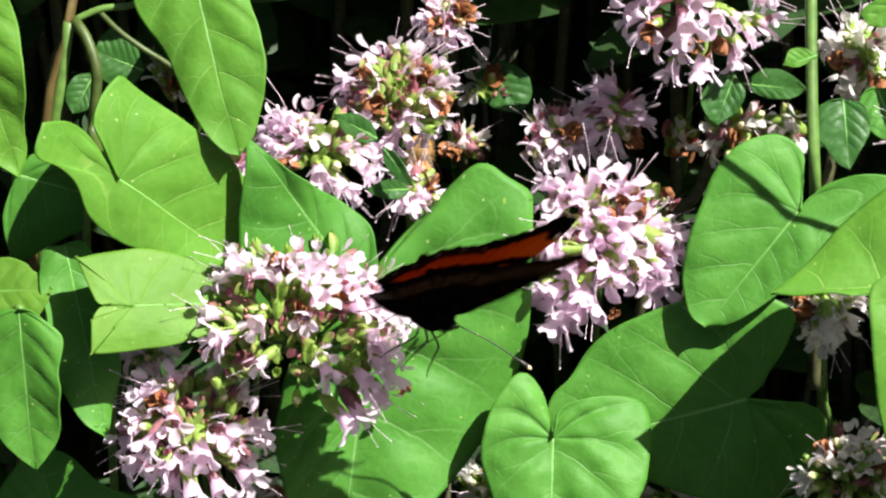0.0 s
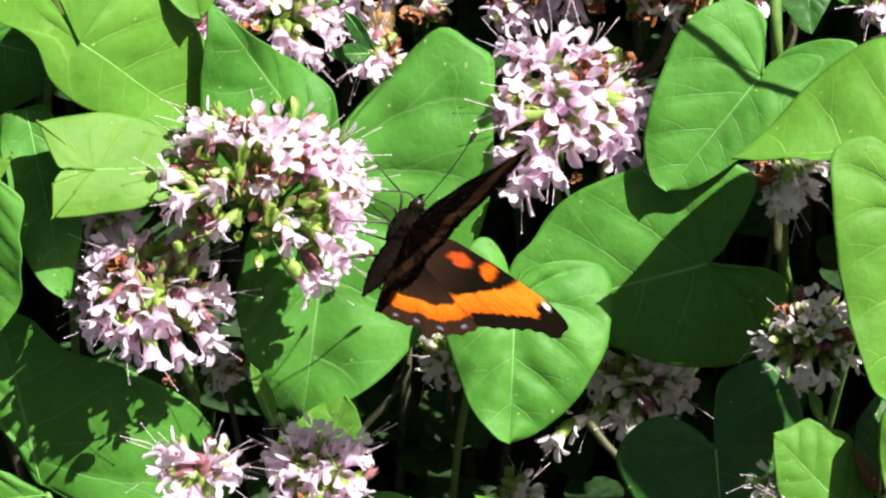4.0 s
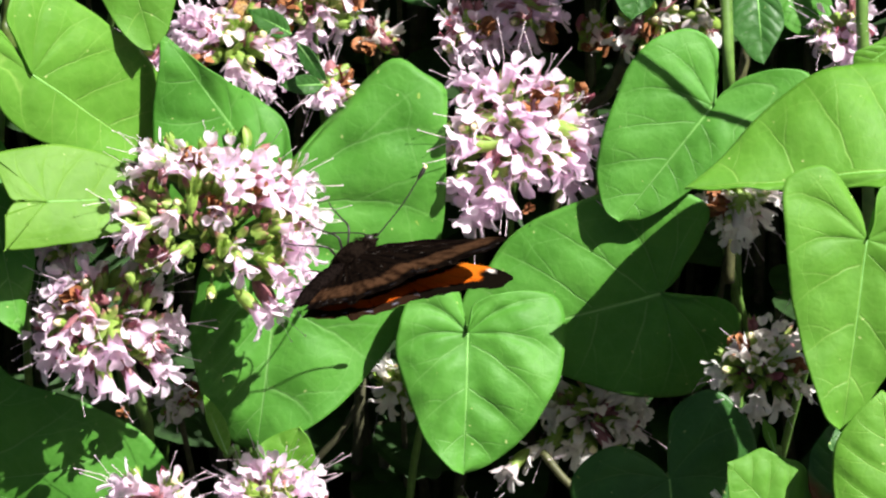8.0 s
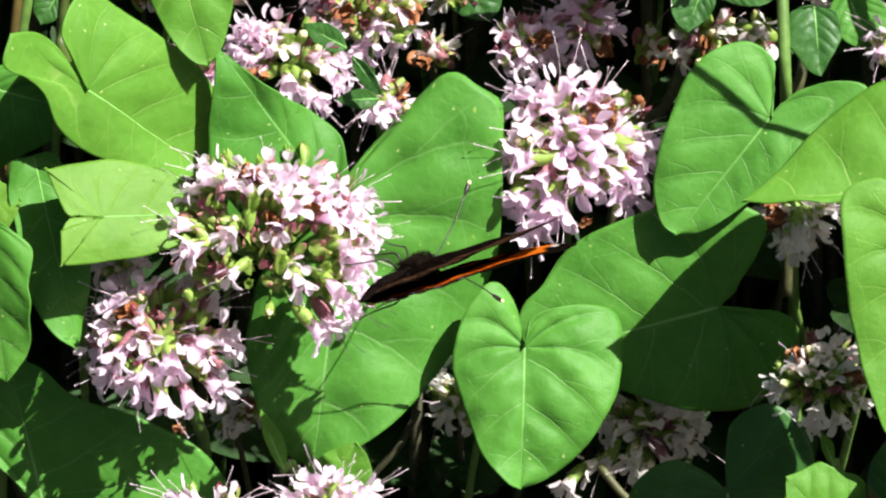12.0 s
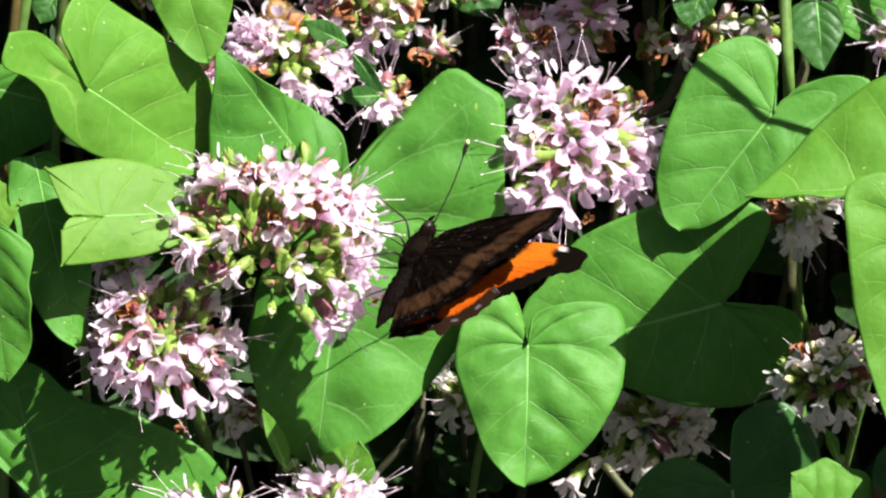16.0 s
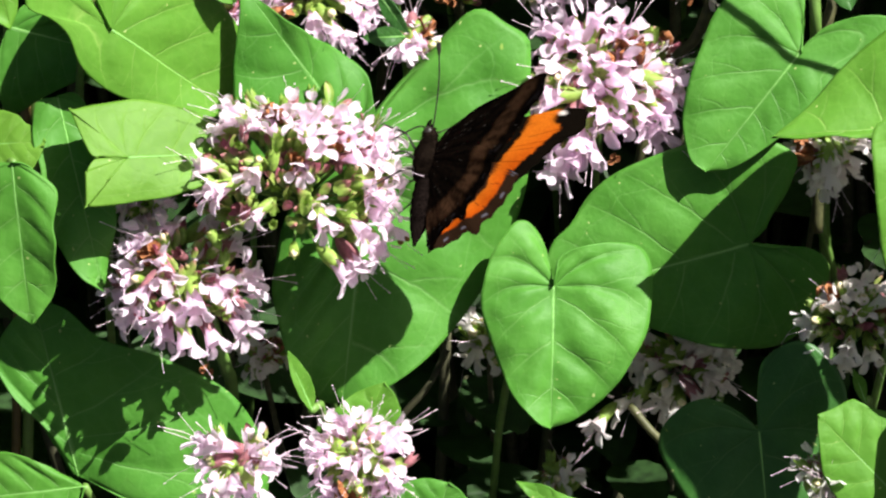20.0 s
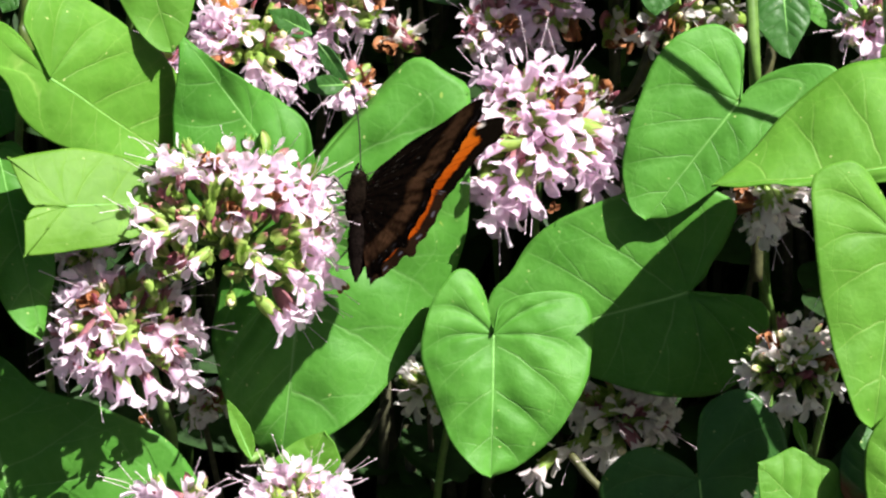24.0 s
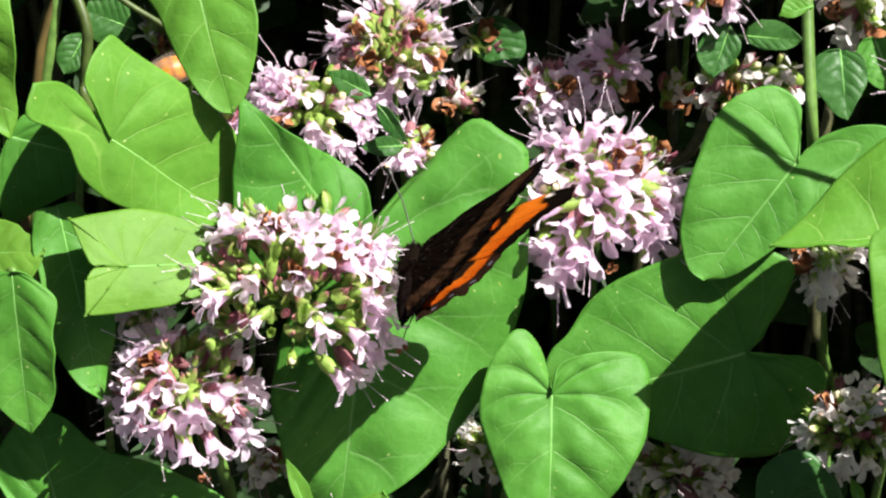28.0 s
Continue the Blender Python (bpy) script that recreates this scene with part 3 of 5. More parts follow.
vine("bindweed_vine", [(-24, -149, -6), (-2, -117, -5), (16, -60, -5), (14, -3, -6), (12, 62, -6), (54, 130, 5)], 0.0008, STEM_OLIVE, "olive green curved leaf stalk")
vine("bindweed_vine", [(-24, -150, -6), (24, -170, -6), (81, -178, -6), (130, -215, -4), (176, -262, -3)], 0.0005, STEM_GREEN, "thin yellow-green leaf stalk")
vine("bindweed_vine", [(20, -165, -28), (57, -129, -27), (100, -98, -27), (142, -72, -28), (200, -30, -30)], 0.00045, STEM_OLIVE, "thin olive stem in half shade")
vine("flower_stem", [(1283, -260, -12), (1284, -60, -11), (1288, 80, -10), (1292, 180, -14), (1300, 330, -45), (1310, 1000, -80)], 0.00085, STEM_GREEN, "straight light green flower stem")
vine("flower_stem", [(1526, -300, -6), (1525, -60, -7), (1526, 40, -8), (1530, 130, -10), (1540, 500, -20), (1540, 1000, -45)], 0.0009, STEM_GREEN, "straight light green flower stem")
vine("flower_stem", [(1330, 40, -20), (1318, 110, -20), (1300, 200, -22), (1290, 500, -30)], 0.0008, STEM_BROWN_SHADED, "brown woody flower stem in shade")
vine("flower_stem", [(1110, 90, -34), (1080, 160, -35), (1040, 200, -36), (990, 320, -38), (960, 600, -50)], 0.0008, STEM_BROWN_SHADED, "slanting green flower stem")
# green stalk whose shade is put in with the darkened brown
vine("flower_stem", [(960, 800, -26), (1000, 850, -25), (1060, 905, -24), (1120, 1000, -28)], 0.0006, STEM_BROWN_SHADED, "thin green stalk in shade")
vine("flower_stem", [(1380, -345, 19), (1447, -279, 19), (1557, -214, 19), (1650, -140, 18), (1780, 100, 6), (1850, 700, -30)], 0.00045, STEM_GREEN, "arching green stem above the leaves")
vine("flower_stem", [(640, 700, -34), (605, 765, -34), (560, 815, -36), (500, 900, -40)], 0.0005, STEM_SHADE, "thin brown stalk, coloured dark for shade")

# ---- marjoram flower heads ----


def petal_lobe(angle, length, width, start_r, start_z, lift, curl, verts, faces, uv, notch=0.0):
    o = len(verts)
    na, nl = 6, 5
    ca, sa = math.cos(angle), math.sin(angle)
    for i in range(nl + 1):
        s = i / nl
        w = width * (0.45 + 0.6 * math.sin(math.pi * min(1, 0.08 + 0.72 * s))) * (1.0 if i < nl else 0.62)
        d = start_r + length * s * math.cos(lift + curl * s)
        z = start_z + length * s * math.sin(lift + curl * s)
        for k in range(na + 1):
            q = 2 * k / na - 1
            dd = d - (notch * length * (1 - abs(q)) if i >= nl - 1 else 0) - 0.12 * length * q * q * s
            zz = z + 0.22 * width * q * q
            verts.append(Vector((ca * dd - sa * q * w / 2, sa * dd + ca * q * w / 2, zz)))
            uv.append((0.5 + 0.5 * s, (q + 1) / 2))
    for i in range(nl):
        for k in range(na):
            p = o + i * (na + 1) + k
            faces.append((p, p + 1, p + na + 2, p + na + 1))


def corolla_mesh(seed, length=0.0036, spread=1.0, mat=PETAL):
    """A two-lipped funnel-shaped flower that opens along +z, upper lip towards +y."""
    rng = random.Random(seed)
    verts, faces, uv = [], [], []
    sides, rings = 12, 6
    flare = rng.uniform(0.00058, 0.00080)
    for i in range(rings + 1):
        s = i / rings
        r = 0.00032 + flare * s ** 1.35
        for k in range(sides):
            q = 2 * math.pi * k / sides
            verts.append(Vector((r * math.cos(q), r * math.sin(q) * 0.85 - 0.0003 * s * s, length * s)))
            uv.append((0.55 * s, k / sides))
    for i in range(rings):
        for k in range(sides):
            p, p2 = i * sides + k, i * sides + (k + 1) % sides
            faces.append((p, p2, p2 + sides, p + sides))
    for ang, ln, wd, lift in ((90, 0.0015, 0.0018, 1.30), (270, 0.0019, 0.00135, 0.78), (208, 0.0016, 0.00125, 0.92), (332, 0.0016, 0.00125, 0.92)):
        ln *= rng.uniform(0.85, 1.15) * spread
        petal_lobe(radians(ang + rng.uniform(-10, 10)), ln, wd * rng.uniform(0.9, 1.12) * spread, 0.00026 + flare * 0.95, length * 0.97,
                   lift + rng.uniform(-0.28, 0.22), -0.7 * rng.random(), verts, faces, uv, 0.12 if ang == 90 else 0.0)
    return mesh_of("corolla", verts, faces, mat, uv, "petal")


def stamen_mesh(seed):
    """One long thread with a small two-lobed head, rising out of the flower along +z."""
    rng = random.Random(seed)
    q = radians(137 * seed)
    out, ln, bend = rng.uniform(0.0006, 0.0020), rng.uniform(0.0044, 0.0068), rng.uniform(-0.0006, 0.0006)
    pts = spline([Vector((0.0002 * math.cos(q), 0.0002 * math.sin(q), 0.0012)),
                  Vector((0.4 * out * math.cos(q) + bend, 0.4 * out * math.sin(q), ln * 0.6)),
                  Vector((out * math.cos(q), out * math.sin(q) + bend, ln))], 6)
    end = pts[-1]
    v, f = joined([tube(pts, 0.000025, 4), tube([end - Vector((0, 0, 0.00012)), end, end + Vector((0, 0, 0.0001))], [0.000025, 0.000065, 0.000025], 6)])
    return mesh_of("stamen", v, f, STAMEN)


def calyx_mesh(mat, seed):
    """A small ribbed cup with five teeth, along +z."""
    rng = random.Random(seed)
    verts, faces = [], []
    sides = 10
    for i, (z, r) in enumerate(((0, 0.00022), (0.0006, 0.00052), (0.0014, 0.00068), (0.0021, 0.00066))):
        for k in range(sides):
            q = 2 * math.pi * k / sides
            tooth = (0.0007 + 0.0003 * rng.random()) * (k % 2) if i == 3 else 0.0
            rr = r * (1 + 0.10 * (k % 2))
            verts.append((rr * math.cos(q), rr * math.sin(q), z + tooth))
    for i in range(3):
        for k in range(sides):
            p, p2 = i * sides + k, i * sides + (k + 1) % sides
            faces.append((p, p2, p2 + sides, p + sides))
    return mesh_of("calyx", verts, faces, mat)


def bract_mesh(mat, length, width):
    """A small pointed keeled leaf along +z, hollow towards its stalk."""
    verts, faces, uv = [], [], []
    nl = 7
    for i in range(nl + 1):
        s = i / nl
        w = width * (math.sin(math.pi * min(1, 0.16 + 0.82 * s)) ** 0.7) * (1 if i < nl else 0.2)
        for q in (-1, -0.6, 0, 0.6, 1):
            verts.append((w * q, 0.55 * width * q * q + 0.10 * length * math.sin(math.pi * s), length * s))
            uv.append((s, (q + 1) / 2))
    for i in range(nl):
        for k in range(4):
            p = i * 5 + k
            faces.append((p, p + 1, p + 6, p + 5))
    return mesh_of("bract", verts, faces, mat, uv, "bract")


def bud_mesh():
    verts, faces = [], []
    sides, rings = 8, 6
    for i in range(rings + 1):
        s = i / rings
        r = 0.00068 * math.sin(math.pi * (0.1 + 0.88 * s)) ** 0.9
        for k in range(sides):
            q = 2 * math.pi * k / sides
            verts.append((r * math.cos(q), r * math.sin(q), 0.0004 + 0.0016 * s))
    for i in range(rings):
        for k in range(sides):
            p, p2 = i * sides + k, i * sides + (k + 1) % sides
            faces.append((p, p2, p2 + sides, p + sides))
    faces.append(tuple(range(rings * sides, (rings + 1) * sides)))
    return mesh_of("bud", verts, faces, BUD_CREAM)


COROLLAS = [corolla_mesh(i, 0.0025 + 0.0003 * (i % 3), 0.80 + 0.05 * (i % 4)) for i in range(9)]
COROLLAS_WHITE = [corolla_mesh(i + 20, 0.0025 + 0.0003 * (i % 3), 0.80 + 0.05 * (i % 4), PETAL_WHITE) for i in range(6)]
STAMENS = [stamen_mesh(i) for i in range(9)]
CALYX_G = [calyx_mesh(CALYX_GREEN, i) for i in range(2)]
CALYX_P = [calyx_mesh(CALYX_PURPLE, i + 5) for i in range(2)]
BRACT_G = [bract_mesh(BRACT_TIPPED, 0.0023 + 0.0003 * i, 0.00074) for i in range(3)]
BRACT_P = [bract_mesh(BRACT_ROSY, 0.0026 + 0.0004 * i, 0.00074) for i in range(2)]
DRY = [bract_mesh(WITHERED, 0.0026, 0.0012)]
BUD = bud_mesh()


def aimed(n, up, place, spin=0.0, s=1.0):
    """A pose whose +z runs along n, with +y towards up."""
    n = n.normalized()
    y = up - n * up.dot(n)
    y = y.normalized() if y.length > 1e-4 else n.orthogonal().normalized()
    x = y.cross(n)
    return pose_of(x, y, n, place) @ Matrix.Rotation(spin, 4, "Z") @ Matrix.Diagonal((s, s, s, 1))


def bank(n):
    """A direction given across, up and out of the bank, in the world."""
    return ACROSS * n[0] + UP * n[1] + OUT * n[2]


def flower_head(label, centre, size, seed, florets=28, spots=(), purple=0.3, buds=6, dry=2, green=26, flower_scale=1.3, inner=(0.66, 0.93), white=False, core=0, flat=0.9):
    """A dense round head of two-lipped flowers; size: its radius in steps; spots: where single flowers sit on it, in steps from the middle."""
    rng = random.Random(seed)
    c = at(*centre)
    R = size * STEP
    ob = thing("marjoram_flower_head", c, label, "flower", "marjoram flower heads")
    lean = Vector((0.0, 0.35, 0.8)).normalized()
    dirs = []
    for a, b in spots:
        x, y = a / size, -b / size
        rho = math.hypot(x, y)
        if rho > 0.96:
            x, y, rho = x * 0.96 / rho, y * 0.96 / rho, 0.96
        dirs.append((Vector((x, y, math.sqrt(1 - rho * rho))), 1.0 if rho < 0.95 else math.hypot(a, b) / size))
    fresh = []
    n = int(florets * 2.4)
    for i in range(n):
        z = 1 - 2 * (i + 0.5) / n
        q = i * 2.39996 + seed
        r = math.sqrt(1 - z * z)
        d = Vector((r * math.cos(q), r * math.sin(q), z))
        d = (d + Vector([rng.uniform(-0.16, 0.16) for _ in range(3)])).normalized()
        if d.dot(lean) > -0.12:
            fresh.append(d)
    rng.shuffle(fresh)
    if spots:
        fresh = [d for d in fresh if all((d - s).length > 0.34 for s, _ in dirs) and d.z < 0.25 and d.y < 0.72]
    dirs += [(d, rng.uniform(0.78, 1.0)) for d in fresh[:max(0, florets - len(dirs))]]
    branches = []
    L = 0.0034 * flower_scale
    for d, k in dirs:
        jig = Vector([rng.uniform(-0.12, 0.12) for _ in range(3)])
        aim = bank(Vector((d.x * 1.25, d.y * 1.25 - 0.22, d.z * 0.62)) + jig * 3.2).normalized()
        tip = bank(Vector((d.x, d.y, d.z * flat))) * R * k
        foot_at = tip - aim * L
        sc = flower_scale * rng.uniform(0.88, 1.15)
        m = aimed(aim, UP + OUT * 0.3, foot_at, rng.uniform(-0.5, 0.5), sc)
        fl = put("floret", rng.choice(COROLLAS_WHITE if white else COROLLAS), ob, m)
        for me in rng.sample(STAMENS, rng.choice((1, 2, 3)) if d.y > 0.25 and d.z < 0.7 else rng.choice((0, 1, 1, 1, 2))):
            put("stamen", me, fl)
        cal = rng.choice(CALYX_P if rng.random() < purple else CALYX_G)
        put("calyx", cal, ob, aimed(aim, UP, foot_at - aim * 0.0013, rng.uniform(0, 3), sc))
        branches.append((foot_at - aim * 0.0012, aim))
    for i in range(green):
        q, z = rng.uniform(0, 2 * math.pi), rng.uniform(-0.2, 1)
        r = math.sqrt(max(0, 1 - z * z))
        d = Vector((r * math.cos(q), r * math.sin(q), z))
        if d.dot(lean) < 0.12:
            continue
        if d.y < -0.5:
            continue
        k = rng.uniform(*inner)
        p = bank(Vector((d.x, d.y, d.z * flat))) * R * k
        aim = bank(d * 0.7 + Vector((0, 0.4, 0)) + Vector([rng.uniform(-0.5, 0.5) for _ in range(3)])).normalized()
        u = rng.random()
        pool = BRACT_P + CALYX_P if u < purple else BRACT_G + CALYX_G
        me = rng.choice(pool)
        put("calyx" if me.name.startswith("calyx") else "bract", me, ob, aimed(aim, OUT, p - aim * 0.002, rng.uniform(0, 6.28), rng.uniform(0.65, 1.1)))
    for i in range(core):
        # green bracts that fill the middle of the head
        q, z = rng.uniform(0, 2 * math.pi), rng.uniform(0.45, 1)
        r = math.sqrt(1 - z * z)
        d = Vector((r * math.cos(q), r * math.sin(q), z))
        if d.y < -0.4:
            continue
        p = bank(Vector((d.x, d.y, d.z * flat))) * R * rng.uniform(0.74, 0.9)
        aim = bank(Vector((d.x * 1.1, d.y * 1.1 + 0.45, d.z * 0.45)) + Vector([rng.uniform(-0.4, 0.4) for _ in range(3)])).normalized()
        put("bract", rng.choice(BRACT_P if rng.random() < 0.12 else BRACT_G), ob, aimed(aim, OUT, p - aim * 0.002, rng.uniform(-0.6, 0.6) + math.pi, rng.uniform(0.7, 1.1)))
    for i in range(buds + dry):
        d = Vector((rng.uniform(-0.75, 0.75), rng.uniform(-0.6, 0.75), 0.7)).normalized()
        p = bank(Vector((d.x, d.y, d.z * flat))) * R * rng.uniform(0.78, 0.92)
        aim = bank(d)
        if i < buds:
            put("calyx", rng.choice(CALYX_G), ob, aimed(aim, UP, p - aim * 0.0022, rng.uniform(0, 3)))
            put("bud", BUD, ob, aimed(aim, UP, p - aim * 0.0008, 0, rng.uniform(0.6, 0.95)))
            branches.append((p - aim * 0.002, aim))
        else:
            for k in range(4):
                jig = Vector([rng.uniform(-0.7, 0.7) for _ in range(3)])
                put("withered_floret", DRY[0], ob, aimed(aim + jig, UP, p - aim * 0.001, rng.uniform(0, 6)), "brown withered floret")
    hub = bank(lean) * -R * 0.45
    for p, aim in branches:
        mid = hub * 0.5 + p * 0.4 - aim * 0.001
        v, f = tube(spline([hub, mid, p], 6), 0.00022, 5)
        put("pedicel", mesh_of("pedicel", v, f, STEM_GREEN), ob)
    inv = Vector(c)
    low = Vector((c.x + rng.uniform(-0.03, 0.03), c.y + rng.uniform(0.10, 0.18), 0.0))
    line = [hub, hub - bank((0, 0.25, 1.0)) * 0.012, hub - bank((0, 0.35, 1.0)) * 0.040, (low - inv) * 0.4 + Vector((0, 0.015, -0.01)), low - inv]
    v, f = tube(spline(line, 20), [0.0004 + 0.0007 * i / 19 for i in range(20)], 8)
    # stems under white heads take the shade-darkened colour
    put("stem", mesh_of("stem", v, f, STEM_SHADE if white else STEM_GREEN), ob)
    return ob


HEAD_NEAR = flower_head("round head of pale pink marjoram flowers with purple buds", (376, 410, 0), 202, 3, 52,
            spots=[(-185, -75), (-160, -45), (-147, 0), (-100, -150), (-77, -118), (-2, -150), (33, -105), (12, -125), (83, -118), (108, -85), (48, -75),
                   (128, -55), (153, -55), (158, -5), (173, 18), (13, -25), (-72, -15), (-77, 58), (-170, -95), (58, 35), (68, 75), (163, 50),
                   (128, 75), (118, 145), (193, -10), (-135, 5), (150, 30), (95, -140), (60, -130), (-40, -125), (140, -95), (-150, -110), (200, -35), (194, 22), (182, 66), (150, 108), (126, 162), (95, 150), (170, 122), (184, 92), (-118, -128), (-55, -140), (30, -150), (120, -118), (172, -78)],
            purple=0.16, buds=9, dry=3, green=260, core=150, flower_scale=1.26, inner=(0.70, 0.95))
HEAD_LOW = flower_head("round head of pale pink marjoram flowers", (188, 585, -1), 138, 5, 38,
            spots=[(-58, -110), (-23, -125), (-78, -85), (52, -118), (-108, -15), (-23, -15), (57, -15), (122, -25), (-78, 25), (-13, 35), (92, 15),
                   (-98, 55), (-58, 75), (-33, 105), (12, 105), (62, 105), (112, 80), (-120, 60), (27, 35), (-45, -70), (-90, -55)],
            purple=0.3, buds=6, dry=1, green=90, core=60, flower_scale=1.34, inner=(0.66, 0.92))
flower_head("loose upper head of pink marjoram flowers and green calyces", (556, -5, -15), 116, 7, 18, purple=0.25, buds=4, dry=4, green=120, core=130)
flower_head("side head of pink marjoram flowers with cream buds", (412, 92, -11), 112, 8, 26,
            spots=[(-100, -30), (-80, -10), (-75, -60), (-55, -75), (-40, -45), (-60, 10), (0, -40), (5, 42), (50, 60), (80, 80), (95, 20), (-20, -80), (70, -10), (-55, -30), (110, 40), (-95, -65)],
            purple=0.3, buds=9, dry=2, green=50)
flower_head("dense head of whitish pink marjoram flowers", (912, 250, -15), 160, 11, 52,
            spots=[(-118, -130), (-75, -90), (-60, -130), (-90, -30), (-130, 0), (-100, 10), (-50, -60), (-20, -90), (30, -130), (55, -110), (20, -70), (-30, -20),
                   (0, -30), (40, -40), (75, -70), (100, -30), (130, -5), (145, 30), (95, 60), (70, 70), (110, 85), (-70, 60), (-40, 100), (0, 60), (-100, 90),
                   (-20, 120), (30, 80), (-85, 150), (-60, 130), (-120, 100), (10, 10), (60, 0), (130, 50), (-10, -140)],
            purple=0.35, buds=6, dry=3, green=90, flower_scale=1.56, flat=0.5)
flower_head("half-shaded marjoram head with long stamens", (824, 58, -31), 70, 13, 12, purple=0.5, buds=2, dry=2, green=20)
flower_head("wide head of white-pink marjoram flowers", (1085, -172, -20), 152, 17, 44, purple=0.3, buds=5, dry=6, green=30)
flower_head("marjoram head of whitish flowers and cream buds", (1390, -80, -24), 95, 19, 22, purple=0.2, buds=8, dry=2, green=18, white=True)
flower_head("small marjoram head with a few open flowers", (1492, 65, -14), 66, 23, 12, purple=0.6, buds=5, dry=0, green=16)
flower_head("shaded marjoram head under a leaf", (1308, 356, -17), 78, 29, 18, purple=0.5, buds=3, dry=2, green=18, white=True)
flower_head("half-shaded marjoram head of white flowers", (1345, 655, -9), 100, 31, 20,
            spots=[(30, -90), (5, -75), (-40, -40), (-20, -25), (20, -25), (45, -70), (-85, 5), (-60, 60), (-10, 50), (35, 70), (-15, 95), (55, -40), (70, 20), (0, -55)],
            purple=0.25, buds=13, dry=2, green=60, flower_scale=1.02, white=True)
flower_head("low marjoram head of pale pink flowers", (274, 895, 6), 86, 37, 17,
            spots=[(-75, 5), (-60, 40), (-30, -40), (30, -55), (45, 0), (-5, 50), (35, 60), (-45, 70), (50, -35), (-20, 15)], purple=0.4, buds=4, dry=0, green=18)
flower_head("low marjoram head crowded with pale pink flowers", (482, 907, 4), 108, 41, 32, purple=0.25, buds=3, dry=1, green=22)
flower_head("shaded marjoram head under the heart-shaped leaf", (1045, 745, -29), 108, 43, 26,
            spots=[(-10, 0), (55, 10), (90, 5), (45, 60), (-40, 60), (-100, 70), (-125, 60), (-170, 110), (0, 80), (70, 20), (-60, -20), (10, -50), (60, -58), (95, -52), (30, -72), (112, -28), (80, -25)], purple=0.2, buds=5, dry=0, green=20, white=True, flat=0.5)
flower_head("greenish marjoram head still in bud", (714, 686, -32), 66, 47, 6, purple=0.05, buds=12, dry=0, green=60, white=True)
flower_head("low marjoram head of white flowers", (1294, 930, 13), 52, 53, 10, purple=0.3, buds=3, dry=0, green=12, white=True)
flower_head("half-hidden marjoram head in shade", (1150, 55, -30), 78, 59, 5, spots=[(-40, -10), (30, -28), (-60, 30), (10, 40)], purple=0.3, buds=7, dry=2, green=34, white=True)
flower_head("half-hidden marjoram head of dull white flowers", (1243, 44, -26), 52, 61, 4, spots=[(-8, -18), (25, -5)], purple=0.3, buds=4, dry=0, green=18, white=True)
flower_head("small marjoram head tucked behind a bindweed leaf", (590, 160, -13), 46, 109, 10, purple=0.35, buds=3, dry=1, green=20)
flower_head("small shaded marjoram head between the stalks", (316, 712, -20), 40, 113, 6, purple=0.2, buds=2, dry=1, green=24, white=True)
flower_head("dull marjoram head far behind", (930, 30, -34), 80, 67, 14, purple=0.4, buds=2, dry=1, green=14)
flower_head("purplish marjoram head between two leaves", (272, 112, -12), 48, 71, 9, purple=0.8, buds=1, dry=0, green=14)
flower_head("small marjoram head above the bank", (636, -148, -18), 56, 73, 12, purple=0.4, buds=4, dry=4, green=16)
flower_head("shaded marjoram head low in the bank", (120, 440, -6), 55, 79, 7, purple=0.2, buds=4, dry=0, green=14)
flower_head("marjoram head deep in shade", (830, 930, -62), 50, 83, 4, purple=0.2, buds=2, dry=0, green=14, white=True)
DEEP = [(668, 70, -44, 44), (705, -30, -47, 50), (1012, 190, -46, 48), (1046, 60, -47, 44), (150, -40, -46, 40)]
for deep_i, (da, db, dw, dr) in enumerate(DEEP):
    flower_head("small marjoram head far back in shade", (da, db, dw), dr, 90 + deep_i, 2, purple=0.3, buds=1, dry=2, green=22, white=True)

# ---- small things on the leaves ----


def withered_bit(place, seed, label="rust-brown withered floret lying on a leaf"):
    ob = thing("withered_flower", at(*place), label, "flower")
    rng = random.Random(seed)
    for _ in range(5):
        d = Vector((rng.uniform(-1, 1), rng.uniform(-1, 1), rng.uniform(0.1, 0.9))).normalized()
        put("petal", DRY[0], ob, aimed(d, OUT, Vector((0, 0, 0.0004)), rng.uniform(0, 6), 0.42))


withered_bit((218, 738, -3), 3)
withered_bit((935, 375, -14), 5, "rust-brown withered floret under a flower head")
withered_bit((566, 512, -6), 8, "dark brown withered floret hanging at a flower head")


def dry_leaf():
    """A curled leaf, half green and half rust-brown."""
    bindweed_leaf("curled withered leaf, rust-brown and dull green", (1475, 925, 16.5), (1480, 752, 17),
                  [(0.1, 0.17), (0.4, 0.24), (0.72, 0.2), (0.93, 0.08)], [(0.1, 0.17), (0.4, 0.26), (0.72, 0.22), (0.93, 0.08)], 8, 0.1, 0.2, LEAF_DRY)


dry_leaf()
bindweed_leaf("narrow young leaf standing on edge", (402, 805, 0), (362, 703, 2), [(0.2, 0.13), (0.55, 0.16), (0.85, 0.09)], [(0.2, 0.08), (0.55, 0.1), (0.85, 0.05)], 10, 0.3, 0.1, LEAF_FRESH, 0.3)
bindweed_leaf("small dark green herb leaf under the flower head", (525, 76, -3), (574, 146, -2), [(0.2, 0.12), (0.55, 0.17), (0.85, 0.08)], [(0.2, 0.12), (0.55, 0.15), (0.85, 0.08)], 25, 0.3, 0.1, LEAF_DARK_SHADED, 0.5, stalk=False)
